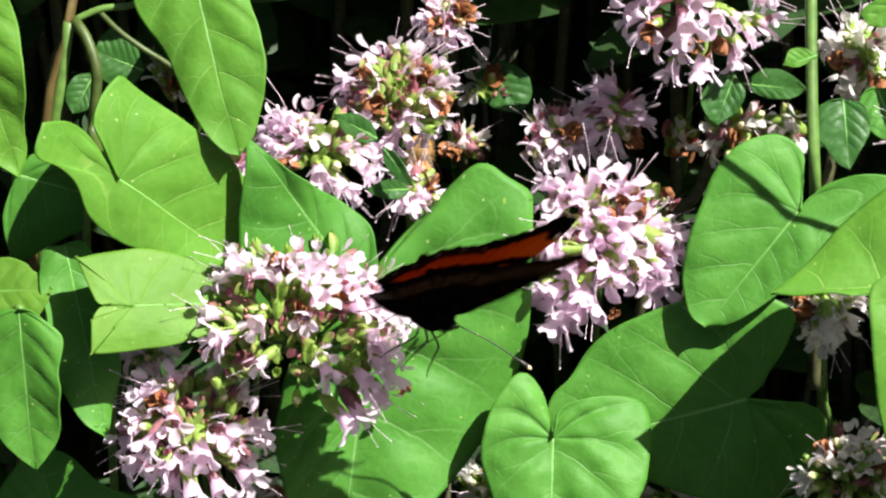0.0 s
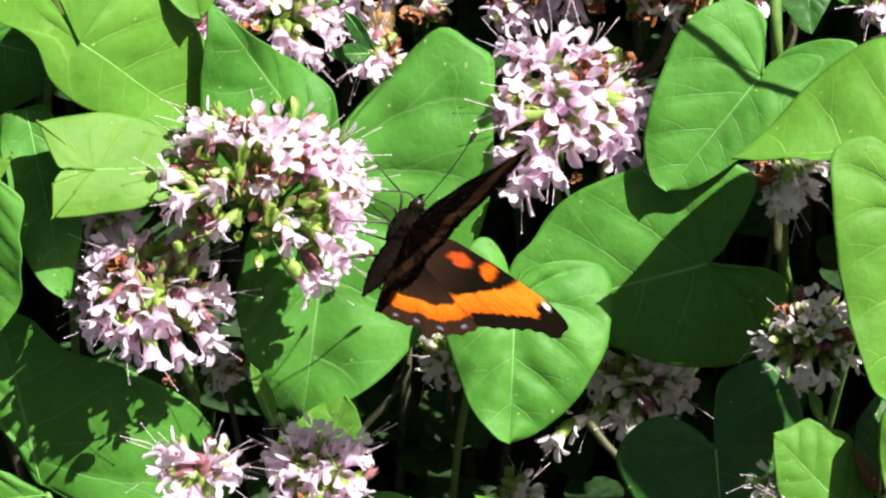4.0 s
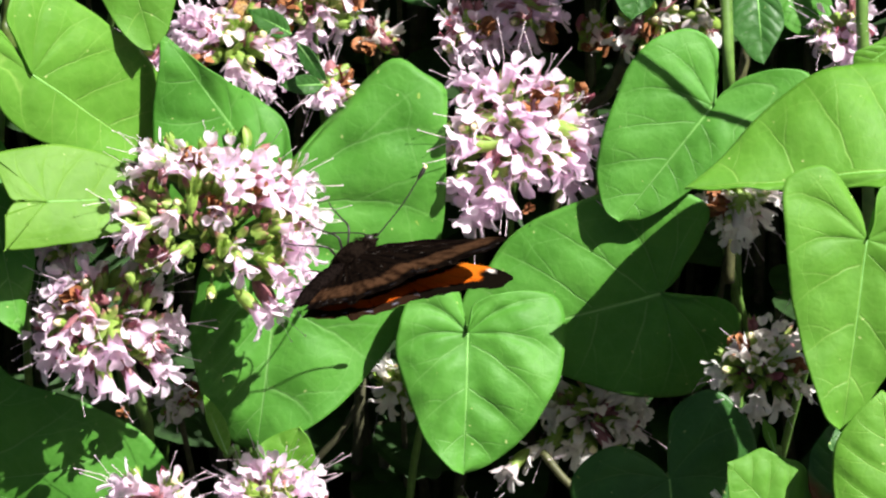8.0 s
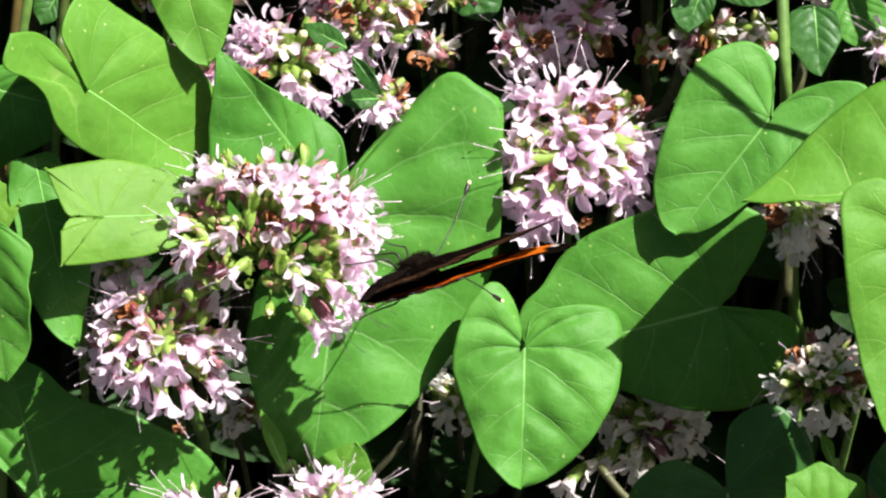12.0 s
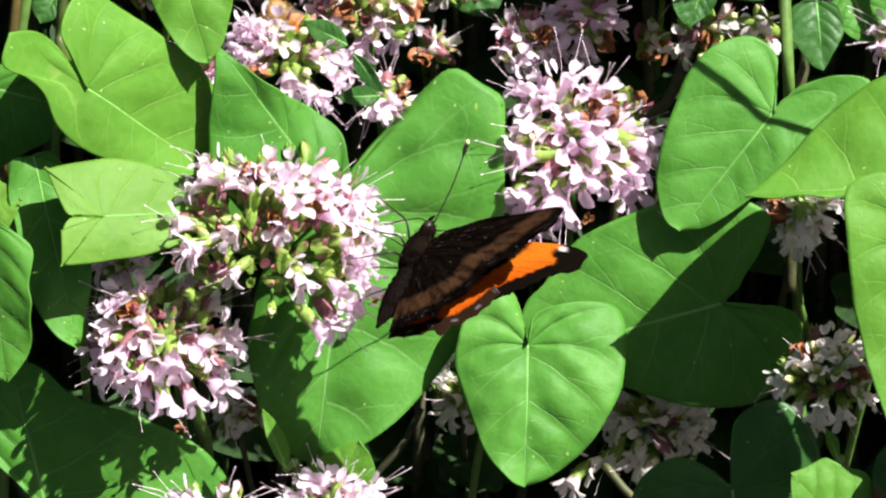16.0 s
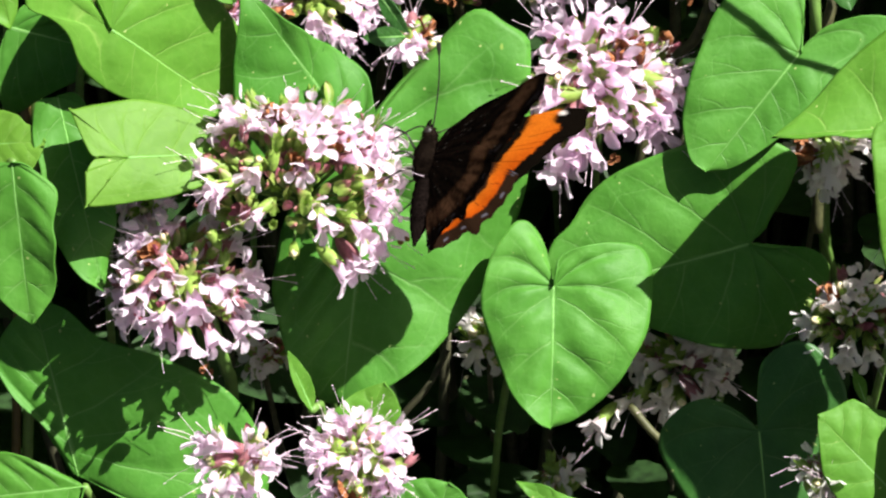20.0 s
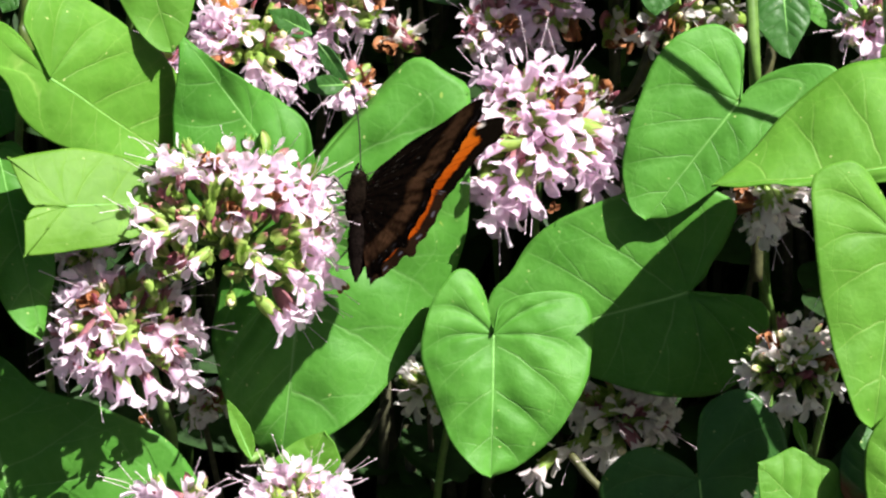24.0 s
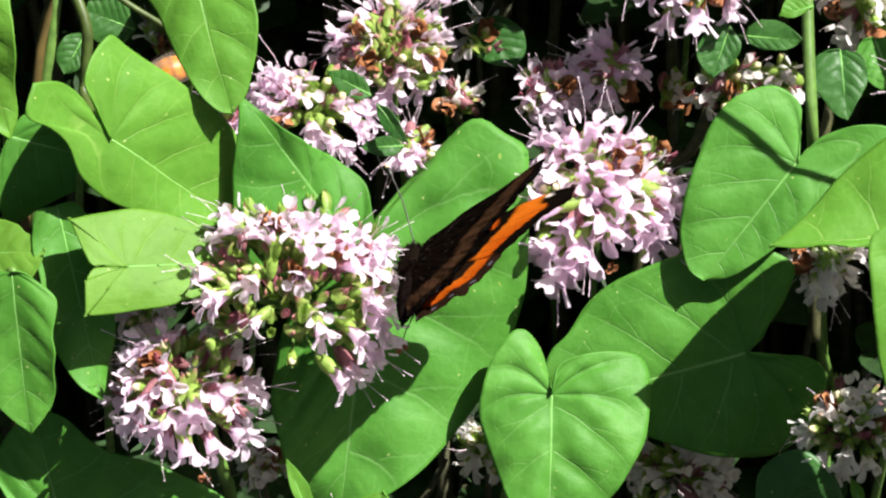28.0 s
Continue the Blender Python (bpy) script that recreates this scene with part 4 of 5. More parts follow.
bindweed_leaf("small dark green herb leaf under the flower head", (572, 150, -6), (498, 152, -5), [(0.2, 0.2), (0.55, 0.24), (0.85, 0.12)], [(0.2, 0.2), (0.55, 0.22), (0.85, 0.1)], 0, 0.2, 0.1, LEAF_DARK_SHADED, 0.5, stalk=False)
bindweed_leaf("small dark green herb leaf in the flower head", (515, 60, -7), (438, 18, -7), [(0.2, 0.2), (0.55, 0.26), (0.85, 0.12)], [(0.2, 0.2), (0.55, 0.24), (0.85, 0.1)], 0, 0.2, 0.1, LEAF_DARK_SHADED, 0.5, stalk=False)
bindweed_leaf("small green bract tinged with rust", (1372, 800, -6), (1352, 742, -5), [(0.2, 0.1), (0.55, 0.2), (0.85, 0.08)], [(0.2, 0.1), (0.55, 0.16), (0.85, 0.08)], 0, 0.2, 0.1, LEAF_FRESH, 0.3)
vine("flower_stem", [(225, 640, -6), (240, 690, -7), (252, 730, -10), (262, 770, -18), (262, 950, -45)], 0.0009, STEM_GREEN, "stout pale green flower stalk")

# ---- undergrowth ----


def undergrowth():
    """Small oval herb leaves on thin stems behind, below, above and beside the flowers."""
    rng = random.Random(101)
    verts, faces = [], []

    def shaded_herb_leaf(place, d, n, ln):
        o = len(verts)
        x = d.cross(n).normalized()
        for i in range(6):
            s = i / 5
            w = ln * 0.30 * math.sin(math.pi * (0.04 + 0.93 * s)) ** 0.7
            p = place + d * ln * s - n * (0.18 * ln * s * s)
            for q in (-1, 0, 1):
                verts.append(p + x * (w * q) + n * (abs(q) * w * 0.25))
        for i in range(5):
            for k in range(2):
                p = o + i * 3 + k
                faces.append((p, p + 1, p + 4, p + 3))

    stems = []
    # zones after the first lie out of view, added to shade the depths
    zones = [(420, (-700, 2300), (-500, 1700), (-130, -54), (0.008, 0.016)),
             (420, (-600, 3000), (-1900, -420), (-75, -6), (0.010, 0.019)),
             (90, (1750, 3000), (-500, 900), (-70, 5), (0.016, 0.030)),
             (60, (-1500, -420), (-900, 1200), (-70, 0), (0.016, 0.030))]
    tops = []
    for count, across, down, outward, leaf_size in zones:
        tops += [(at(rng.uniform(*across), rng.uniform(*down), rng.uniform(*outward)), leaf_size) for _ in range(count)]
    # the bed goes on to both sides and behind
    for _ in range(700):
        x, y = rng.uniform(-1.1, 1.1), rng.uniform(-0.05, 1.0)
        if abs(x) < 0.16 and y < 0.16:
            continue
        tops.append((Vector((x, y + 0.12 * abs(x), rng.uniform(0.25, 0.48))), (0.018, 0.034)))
    for top, leaf_size in tops:
        low = Vector((top.x + rng.uniform(-0.03, 0.03), top.y + rng.uniform(0.0, 0.06), 0))
        if top.z < 0.05:
            continue
        line = spline([top, top * 0.6 + low * 0.4 + Vector((rng.uniform(-0.01, 0.01), 0.015, 0)), low], 14)
        stems.append(tube(line, 0.0009, 5))
        for i, p in enumerate(line[:8]):
            for k in range(2):
                q = rng.uniform(0, 6.28)
                d = Vector((math.cos(q), math.sin(q), rng.uniform(-0.2, 0.5))).normalized()
                n = (Vector((0, 0, 1)) - d * d.z).normalized()
                shaded_herb_leaf(p, d, n, rng.uniform(*leaf_size))
    tagged(new("herb_foliage", mesh_of("herb_foliage", verts, faces, SHADED_HERB_LEAF)), "small-leaved marjoram foliage, coloured dark for deep shade", "foliage", kind="stuff")
    v, f = joined(stems)
    tagged(new("herb_stems", mesh_of("herb_stems", v, f, STEM_SHADE)), "thin brownish marjoram stems, coloured dark for deep shade", "stems", kind="stuff")


undergrowth()

# ---- the butterfly ----
# Its own space: +x ahead, +y to its left, +z up from its back.
MM = 0.001


def wing_material():
    m, t, b, out = nodes_of("wing_scales")
    col = t.nodes.new("ShaderNodeAttribute")
    col.attribute_name = "pattern"
    n = noise_of(t, 2600.0, 5.0)
    c = mix_of(t, "MULTIPLY", 0.55, col.outputs["Color"], ramp(t, n, ((0.25, (0.55, 0.5, 0.5)), (0.7, (1.1, 1.1, 1.1)))))
    t.links.new(c, b.inputs["Base Color"])
    b.inputs["Roughness"].default_value = 0.8
    b.inputs["Specular IOR Level"].default_value = 0.0
    bump_of(t, n, 0.3, 0.0001, b)
    return m


WING = wing_material()
FUR = plain_material("fur_dark", (0.005, 0.0035, 0.003), 0.6, 3000.0, 0.9, 0.9, spec=0.0)
FUR_BROWN = plain_material("fur_brown", (0.008, 0.0055, 0.004), 0.5, 3000.0, 0.9, 0.9, spec=0.0)
HORN = plain_material("horn_black", (0.015, 0.012, 0.010), 0.4, 2500.0, 0.4, 0.2)
CLUB_TIP = plain_material("club_tip", (0.80, 0.62, 0.36), 0.1, 2500.0, 0.5, 0.0)

# wing outlines in mm: out from the body, ahead
FORE_EDGE = [(0.2, 1.4), (4.5, 3.0), (10.2, 2.9), (15.9, 1.9), (20.8, 1.1), (23.6, -0.1), (24.2, -1.0)]
FORE_MARGIN = [(24.2, -1.0), (23.5, -3.7), (21.6, -4.2), (19.8, -4.9), (17.9, -6.2), (15.6, -7.4), (13.3, -8.6)]
HIND_MARGIN = [(14.2, -7.4), (12.9, -10.6), (10.6, -12.6), (9.0, -13.6), (8.1, -15.4), (6.6, -14.2), (3.4, -14.9), (0.4, -15.0)]


def scalloped(points, n, waves, depth):
    line = spline(points, n)
    out = []
    for i, p in enumerate(line):
        d = (line[min(i + 1, n - 1)] - line[max(i - 1, 0)]).normalized()
        k = math.sin(math.pi * i / (n - 1)) ** 0.3 * depth * abs(math.sin(math.pi * waves * i / (n - 1)))
        out.append(p + Vector((-d.y, d.x)) * k * -1)
    return out


ORANGE, AMBER, RUST, BLACK, BROWN, PALE = (0.38, 0.064, 0.004), (0.46, 0.115, 0.008), (0.32, 0.045, 0.008), (0.004, 0.003, 0.002), (0.017, 0.009, 0.005), (0.78, 0.73, 0.66)


def shade(a, b, k):
    k = min(1.0, max(0.0, k))
    return tuple(x + (y - x) * k for x, y in zip(a, b))


def inside(v, lo, hi, soft=0.18):
    """1 between lo and hi, 0 outside, with a short slope at both."""
    return min(1.0, max(0.0, (v - lo) / soft + 0.5)) * min(1.0, max(0.0, (hi - v) / soft + 0.5))


def blob(p, c, rx, ry):
    return min(1.0, max(0.0, (1.0 - math.hypot((p.x - c[0]) / rx, (p.y - c[1]) / ry)) / 0.25 + 0.5))


def fore_upper(p, d):
    """Dark base, two rusty bars in the cell, an orange band that pales towards the front edge, black rim."""
    wob = noise.noise(Vector((p.x * 0.9, p.y * 0.9, 3)))
    vein = abs(math.sin(math.atan2(p.y - 0.5, p.x + 1.0) * 26)) < 0.07
    c = shade(BROWN, BLACK, (p.x - 3) / 7)
    q = p + Vector((noise.noise(Vector((p.x, p.y, 1))), noise.noise(Vector((p.x, p.y, 2))))) * 0.5
    c = shade(c, RUST, blob(q, (7.4, 0.6), 1.6, 1.3) * 0.8)
    c = shade(c, ORANGE, blob(q, (11.4, 0.9), 1.1, 1.5))
    dd = d + 0.30 * wob
    inner = 5.3 + max(0.0, p.y + 3.5) * 0.42
    band = inside(dd, 2.2, inner) * inside(p.x, 0.0, 19.9)
    c = shade(c, shade(ORANGE, AMBER, (dd - 2.4) / 3.4 + max(0.0, p.x - 13) * 0.07), band * (0.45 if vein else 1.0))
    c = shade(c, BLACK, blob(p, (20.2, -0.2), 1.3, 1.0))
    c = shade(c, PALE, blob(p, (20.3, 0.5), 0.45, 0.4))
    return c


def hind_upper(p, d):
    dd = d + 0.28 * noise.noise(Vector((p.x * 0.9, p.y * 0.9, 8)))
    a = math.atan2(p.y + 4, p.x - 1)
    c = shade(BROWN, BLACK, (d - 4.5) / 6)
    vein = abs(math.sin(a * 9)) < 0.06
    c = shade(c, shade(ORANGE, AMBER, (dd - 2.4) / 2.6), inside(dd, 2.2, 4.6) * inside(p.x, 1.8, 40, 1.2) * (0.4 if vein else 1.0))
    c = shade(c, (0.11, 0.105, 0.13), inside(d, 0.8, 1.15) * inside(math.sin(a * 22), 0.75, 2.0, 0.3))
    return c


def under(p, d, tone):
    """Striated bark-brown underside with a paler band inside a dark scalloped rim."""
    dd = d + 0.45 * noise.noise(Vector((p.x * 0.8, p.y * 0.8, 5)))
    a = math.atan2(p.y - 1.0, p.x + 2.0)
    grain = 0.9 * noise.noise(Vector((a * 19, p.length * 0.3, tone))) + 0.6 * noise.noise(Vector((p.x * 1.6, p.y * 1.6, tone + 4)))
    c = shade((0.0055, 0.0036, 0.0026), (0.0016, 0.0011, 0.001), grain * 1.3 + 0.45)
    c = shade(c, (0.10, 0.09, 0.08), 0.6 * (noise.noise(Vector((p.x * 3.1, p.y * 3.1, tone + 9))) > 0.62))
    c = shade(c, shade((0.052, 0.026, 0.013), (0.014, 0.007, 0.004), grain * 1.3 + 0.3), inside(dd, 2.3, 5.4, 1.0))
    return shade(c, (0.03, 0.027, 0.03), 0.5 * inside(d, 0.9, 1.2) * inside(math.sin(math.atan2(p.y + 4, p.x - 1) * 22), 0.7, 2.0, 0.3))


def wing_mesh(name, edge, margin, back, upper_at, lower_at, side, thick=0.10, camber=0.5):
    """Two skins of scales on one wing; each ring of points runs from the hinge to the rim."""
    rim = edge + margin[1:] + back
    root = Vector((0.1, sum(p.y for p in (rim[0], rim[-1])) / 2))
    nr = 56
    pts = [root + (e - root) * (k / nr) for e in rim for k in range(nr + 1)]
    line = np.array([tuple(q) for q in margin])
    dist = np.sqrt(((np.array([tuple(p) for p in pts])[:, None, :] - line[None]) ** 2).sum(2)).min(1)
    verts, faces, cols = [], [], []
    for skin in (0, 1):
        o = len(verts)
        for n, p in enumerate(pts):
            r = (n % (nr + 1)) / nr
            h = camber * math.sin(math.pi * min(1.0, p.length / 26)) + 0.10 * math.sin(math.atan2(p.y, p.x + 0.01) * 16) * r
            h += thick * (1 - r ** 4) * (0.5 if skin == 0 else -0.5)
            verts.append((p.y * MM, side * p.x * MM, h * MM))
            cols.append((*(upper_at if skin == 0 else lower_at)(p, float(dist[n])), 1.0))
        for i in range(len(rim) - 1):
            for k in range(nr):
                q = o + i * (nr + 1) + k
                f = (q, q + 1, q + nr + 2, q + nr + 1)
                faces.append(f if (skin == 1) == (side > 0) else f[::-1])
    me = mesh_of(name, verts, faces, WING)
    layer = me.color_attributes.new("pattern", "FLOAT_COLOR", "POINT")
    layer.data.foreach_set("color", [x for c in cols for x in c])
    return me


def ellipsoid_rows(rows, sides=16, rough=0.0, seed=0):
    """A body of rings (x, z, half width, half height)."""
    verts, faces = [], []
    for i, (x, z, a, b) in enumerate(rows):
        for k in range(sides):
            q = 2 * math.pi * k / sides
            j = 1 + rough * noise.noise(Vector((x * 1.3, math.cos(q) * 2, math.sin(q) * 2 + seed)))
            verts.append((x * MM, a * j * math.cos(q) * MM, (z + b * j * math.sin(q)) * MM))
    for i in range(len(rows) - 1):
        for k in range(sides):
            p, p2 = i * sides + k, i * sides + (k + 1) % sides
            faces.append((p, p + sides, p2 + sides, p2))
    faces.append(tuple(range(sides)))
    faces.append(tuple(range(len(verts) - sides, len(verts)))[::-1])
    return verts, faces


def hair(parts, rng, count, x0, x1, z, rad, ln):
    for i in range(count):
        x, q = rng.uniform(x0, x1), rng.uniform(-0.4, 3.5)
        n = Vector((rng.uniform(-1.3, 0.2), math.cos(q), math.sin(q))).normalized()
        p = Vector((x, rad * 0.9 * math.cos(q), z + rad * 0.9 * math.sin(q)))
        parts.append(tube([p * MM, (p + n * ln * rng.uniform(0.5, 1.1)) * MM], [0.00004, 0.000012], 3))


def butterfly():
    ob = thing("butterfly", (0, 0, 0), "dark brown and orange tortoiseshell butterfly feeding on a flower head", "butterfly")
    rng = random.Random(5)
    th = [(3.6, 0.1, 0.8, 0.8), (3.1, 0.2, 1.45, 1.5), (2.0, 0.3, 1.95, 2.1), (0.6, 0.4, 2.15, 2.3), (-0.9, 0.3, 2.05, 2.2), (-2.4, 0.0, 1.6, 1.8), (-3.2, -0.1, 1.1, 1.2)]
    v, f = ellipsoid_rows(th, 18, 0.12, 1)
    parts = [([Vector(q) for q in v], f)]
    hair(parts, rng, 2200, -3.4, 3.2, 0.35, 2.1, 0.65)
    v, f = joined(parts)
    put("thorax", mesh_of("thorax", v, f, FUR_BROWN), ob, None, "brown furry thorax")
    ab = []
    for i in range(25):
        s = i / 24
        r = 0.92 * (0.95 + 0.75 * math.sin(math.pi * min(1, 0.16 + 0.8 * s)) - 0.9 * s ** 3) * (1 + 0.05 * math.cos(s * 2 * math.pi * 8))
        ab.append((-2.4 - 11.2 * s, 0.1 - 1.2 * s ** 1.3, max(0.25, r), max(0.25, r * 1.05)))
    v, f = ellipsoid_rows(ab, 16, 0.05, 2)
    parts = [([Vector(q) for q in v], f)]
    hair(parts, rng, 700, -10.5, -2.4, -0.3, 1.2, 0.5)
    v, f = joined(parts)
    put("abdomen", mesh_of("abdomen", v, f, FUR), ob, None, "dark segmented abdomen")
    hd = [(5.9, 0.2, 0.3, 0.3), (5.6, 0.2, 0.9, 0.8), (4.9, 0.2, 1.25, 1.05), (4.1, 0.15, 1.15, 1.0), (3.2, 0.1, 0.7, 0.7)]
    v, f = ellipsoid_rows(hd, 16, 0.08, 3)
    parts = [([Vector(q) for q in v], f)]
    hair(parts, rng, 90, 3.6, 5.7, 0.2, 0.95, 0.7)
    v, f = joined(parts)
    head = put("head", mesh_of("head", v, f, FUR_BROWN), ob, None, "brown furry head")
    for s in (1, -1):
        rows = [(4.1 + 1.5 * i / 7, 0.25, 0.02 + 0.42 * math.sin(math.pi * (0.03 + 0.94 * i / 7)), 0.02 + 0.62 * math.sin(math.pi * (0.03 + 0.94 * i / 7))) for i in range(8)]
        v, f = ellipsoid_rows(rows, 12)
        v = [Vector(q) + Vector((0, s * 0.00095, 0)) for q in v]
        put("eye", mesh_of("eye", v, f, HORN), head, None, "dark compound eye")
        palp = spline([(5.4, s * 0.35, -0.1), (6.4, s * 0.42, 0.1), (7.2, s * 0.4, 0.5)], 6)
        v, f = tube([p * MM for p in palp], [0.00028, 0.00034, 0.0003, 0.00026, 0.0002, 0.0001], 7)
        put("palp", mesh_of("palp", v, f, FUR), head)
        root, end = Vector((5.3, s * 0.5, 0.8)), Vector((13.6, s * 8.4, 4.4))
        line = spline([root, root * 0.5 + end * 0.5 + Vector((0.3, 0, 0.4)), end], 40)
        rad = [0.00009 * (1.18 if i % 2 else 0.95) if i < 33 else 0.00009 + 0.00024 * math.sin(math.pi * min(1, (i - 32) / 8)) for i in range(40)]
        v, f = tube([p * MM for p in line], rad, 8)
        an = put("antenna", mesh_of("antenna", v, f, HORN), ob, None, "thin ringed antenna with a club")
        v, f = tube([line[-2] * MM, line[-1] * MM, (line[-1] + (line[-1] - line[-2]) * 0.8) * MM], [0.00030, 0.00026, 0.0001], 8)
        put("club_tip", mesh_of("club_tip", v, f, CLUB_TIP), an, None, "cream antenna tip")
        # legs
        for x, ax, az in ((1.8, 3.2, -3.5), (0.2, 0.2, -4.0), (-1.4, -2.8, -3.6)):
            leg = spline([(x, s * 1.0, -1.3), (x + ax * 0.45, s * 2.9, -1.9), (x + ax * 0.8, s * 3.2, az), (x + ax * 1.25, s * 3.5, az - 2.2), (x + ax * 1.5, s * 3.9, az - 3.2)], 16)
            v, f = tube([p * MM for p in leg], [0.00019 - 0.00012 * i / 15 for i in range(16)], 6)
            put("leg", mesh_of("leg", v, f, HORN), ob, None, "thin black leg")
    tongue = spline([(5.9, 0, -0.2), (6.8, 0, -1.4), (6.2, 0, -3.6), (5.0, 0, -6.0)], 14)
    v, f = tube([p * MM for p in tongue], 0.00011, 6)
    put("proboscis", mesh_of("proboscis", v, f, HORN), head)
    edge = spline(FORE_EDGE, 44)
    fore_margin = scalloped(FORE_MARGIN, 78, 7, 0.35)
    hind_margin = scalloped(HIND_MARGIN, 90, 8, 0.40)
    fore_back = [Vector(p) for p in spline([(13.3, -8.6), (8.0, -6.2), (3.0, -3.2), (0.2, -1.2)], 12)][1:]
    hind_edge = [Vector(p) for p in spline([(0.2, 0.2), (6.0, -1.6), (11.0, -4.2), (14.2, -7.4)], 20)]
    hind_back = [Vector(p) for p in spline([(0.4, -15.0), (0.0, -10.0), (0.1, -4.0)], 12)][1:]
    wings = {}
    for s in (1, -1):
        fw = wing_mesh("forewing", edge, fore_margin, fore_back, fore_upper, lambda p, m: under(p, m, 1), s)
        hw = wing_mesh("hindwing", hind_edge, hind_margin, hind_back, hind_upper, lambda p, m: under(p, m, 2), s)
        wings[s] = (put("forewing", fw, ob, None, "dark forewing with an orange band and a white spot"),
                    put("hindwing", hw, ob, None, "dark hindwing with an orange band and blue-white dots"))
    return ob, wings


BUTTERFLY, WINGS = butterfly()

# seconds; place across, down, out; turn of the body (rotation vector in the bank's space); lift of the left and right wings in degrees
FLIGHT = [
    (0, 606, 372, 13, -0.687, 1.086, 0.141, 98, 73),
    (0.3, 662, 389, 13, -1.002, 1.694, 0.127, 74, -1),
    (0.45, 651, 416, 13, -0.504, 2.582, 1.014, 44, -18),
    (0.6, 640, 444, 13, -0.350, -2.096, -1.431, 14, -36),
    (0.7, 643, 524, 13, 0.807, 1.969, 1.346, 51, -16),
    (0.75, 634, 509, 13, 1.370, 1.933, 0.673, 41, 22),
    (0.8, 626, 493, 13, 1.799, 1.714, -0.058, 31, 60),
    (0.9, 628, 481, 13, 0.821, 1.264, 0.720, 66, 104),
    (1, 630, 454, 13, 0.671, 1.403, 0.538, 34, 7),
    (1.1, 642, 435, 13, 0.678, 1.434, 0.367, 24, 11),
    (1.2, 657, 433, 13, 0.777, 1.510, 0.203, 11, 20),
    (1.5, 653, 454, 17, 1.001, 1.431, 0.286, 13, 52),
    (2, 646, 445, 23, 1.031, 1.486, 0.179, 35, 99),
    (3, 632, 457, 23, 0.933, 1.415, 0.404, 51, 102),
    (5.5, 632, 456, 13, 0.674, 1.092, 0.261, -7, 32),
    (5.8, 626, 464, 13, 0.712, 1.047, 0.340, 32, 89),
    (6, 620, 483, 13, 0.616, 1.100, 0.603, 54, 102),
    (7, 624, 466, 13, 0.528, 1.104, 0.357, 68, 102),
    (8, 620, 461, 13, 0.475, 1.072, 0.308, 69, 102),
    (9, 622, 459, 13, -0.110, 0.929, 0.553, 102, 70),
    (10, 625, 480, 13, -0.316, 0.905, 0.403, 103, 69),
    (10.8, 637, 467, 13, 0.118, 1.084, 0.204, 64, 82),
    (11, 641, 469, 13, 0.306, 1.011, 0.167, 43, 72),
    (11.2, 647, 461, 13, 0.196, 0.942, 0.164, 8, 31),
    (11.5, 635, 465, 13, 0.038, 1.026, 0.093, 14, 31),
    (11.7, 633, 466, 13, 0.064, 1.033, 0.307, 66, 74),
    (12, 632, 458, 13, -0.007, 1.093, 0.321, 83, 92),
    (14.5, 633, 430, 13, 0.581, 1.140, 0.632, 69, 102),
    (15, 631, 441, 13, 0.640, 1.157, 0.583, 67, 102),
    (16, 633, 431, 13, 0.569, 1.157, 0.595, 63, 102),
    (16.6, 629, 436, 13, 0.269, 1.132, 0.407, 70, 103),
    (17, 642, 448, 13, 0.285, 1.066, 0.175, 44, 82),
    (17.4, 647, 448, 13, 0.339, 0.972, 0.137, 2, 41),
    (17.6, 644, 453, 13, 0.030, 1.073, 0.080, 51, 86),
    (18, 630, 470, 13, -0.229, 0.961, 0.437, 104, 67),
    (18.5, 633, 436, 9, 0.452, 1.152, 0.558, 72, 85),
    (19, 614, 403, 5, 0.759, 1.500, 0.469, 37, 91),
    (19.3, 616, 378, 5, 0.711, 1.390, 0.483, -6, 79),
    (19.5, 614, 386, 5, 0.661, 1.307, 0.678, 35, 89),
    (20, 608, 373, 5, 0.426, 1.250, 0.907, 61, 102),
    (20.3, 607, 371, 5, 0.320, 1.184, 0.887, 58, 91),
    (20.5, 605, 380, 5, 0.268, 1.127, 0.951, 28, 57),
    (20.7, 621, 364, 5, 0.308, 1.266, 1.064, 31, 61),
    (21, 599, 362, 5, 0.396, 1.372, 0.978, 56, 97),
    (21.2, 598, 358, 5, 0.173, 1.286, 1.077, 70, 103),
    (21.5, 602, 371, 5, 0.469, 1.423, 0.892, 55, 72),
    (23.5, 594, 365, 4, 0.272, 1.317, 1.053, 71, 102),
    (24, 595, 359, 4, 0.225, 1.288, 0.988, 72, 102),
    (25, 584, 363, 4, 0.060, 1.285, 0.914, 80, 94),
    (26, 598, 358, 4, -0.090, 1.142, 1.070, 87, 87),
    (28, 585, 368, 4, -0.316, 1.176, 1.009, 101, 70),
]


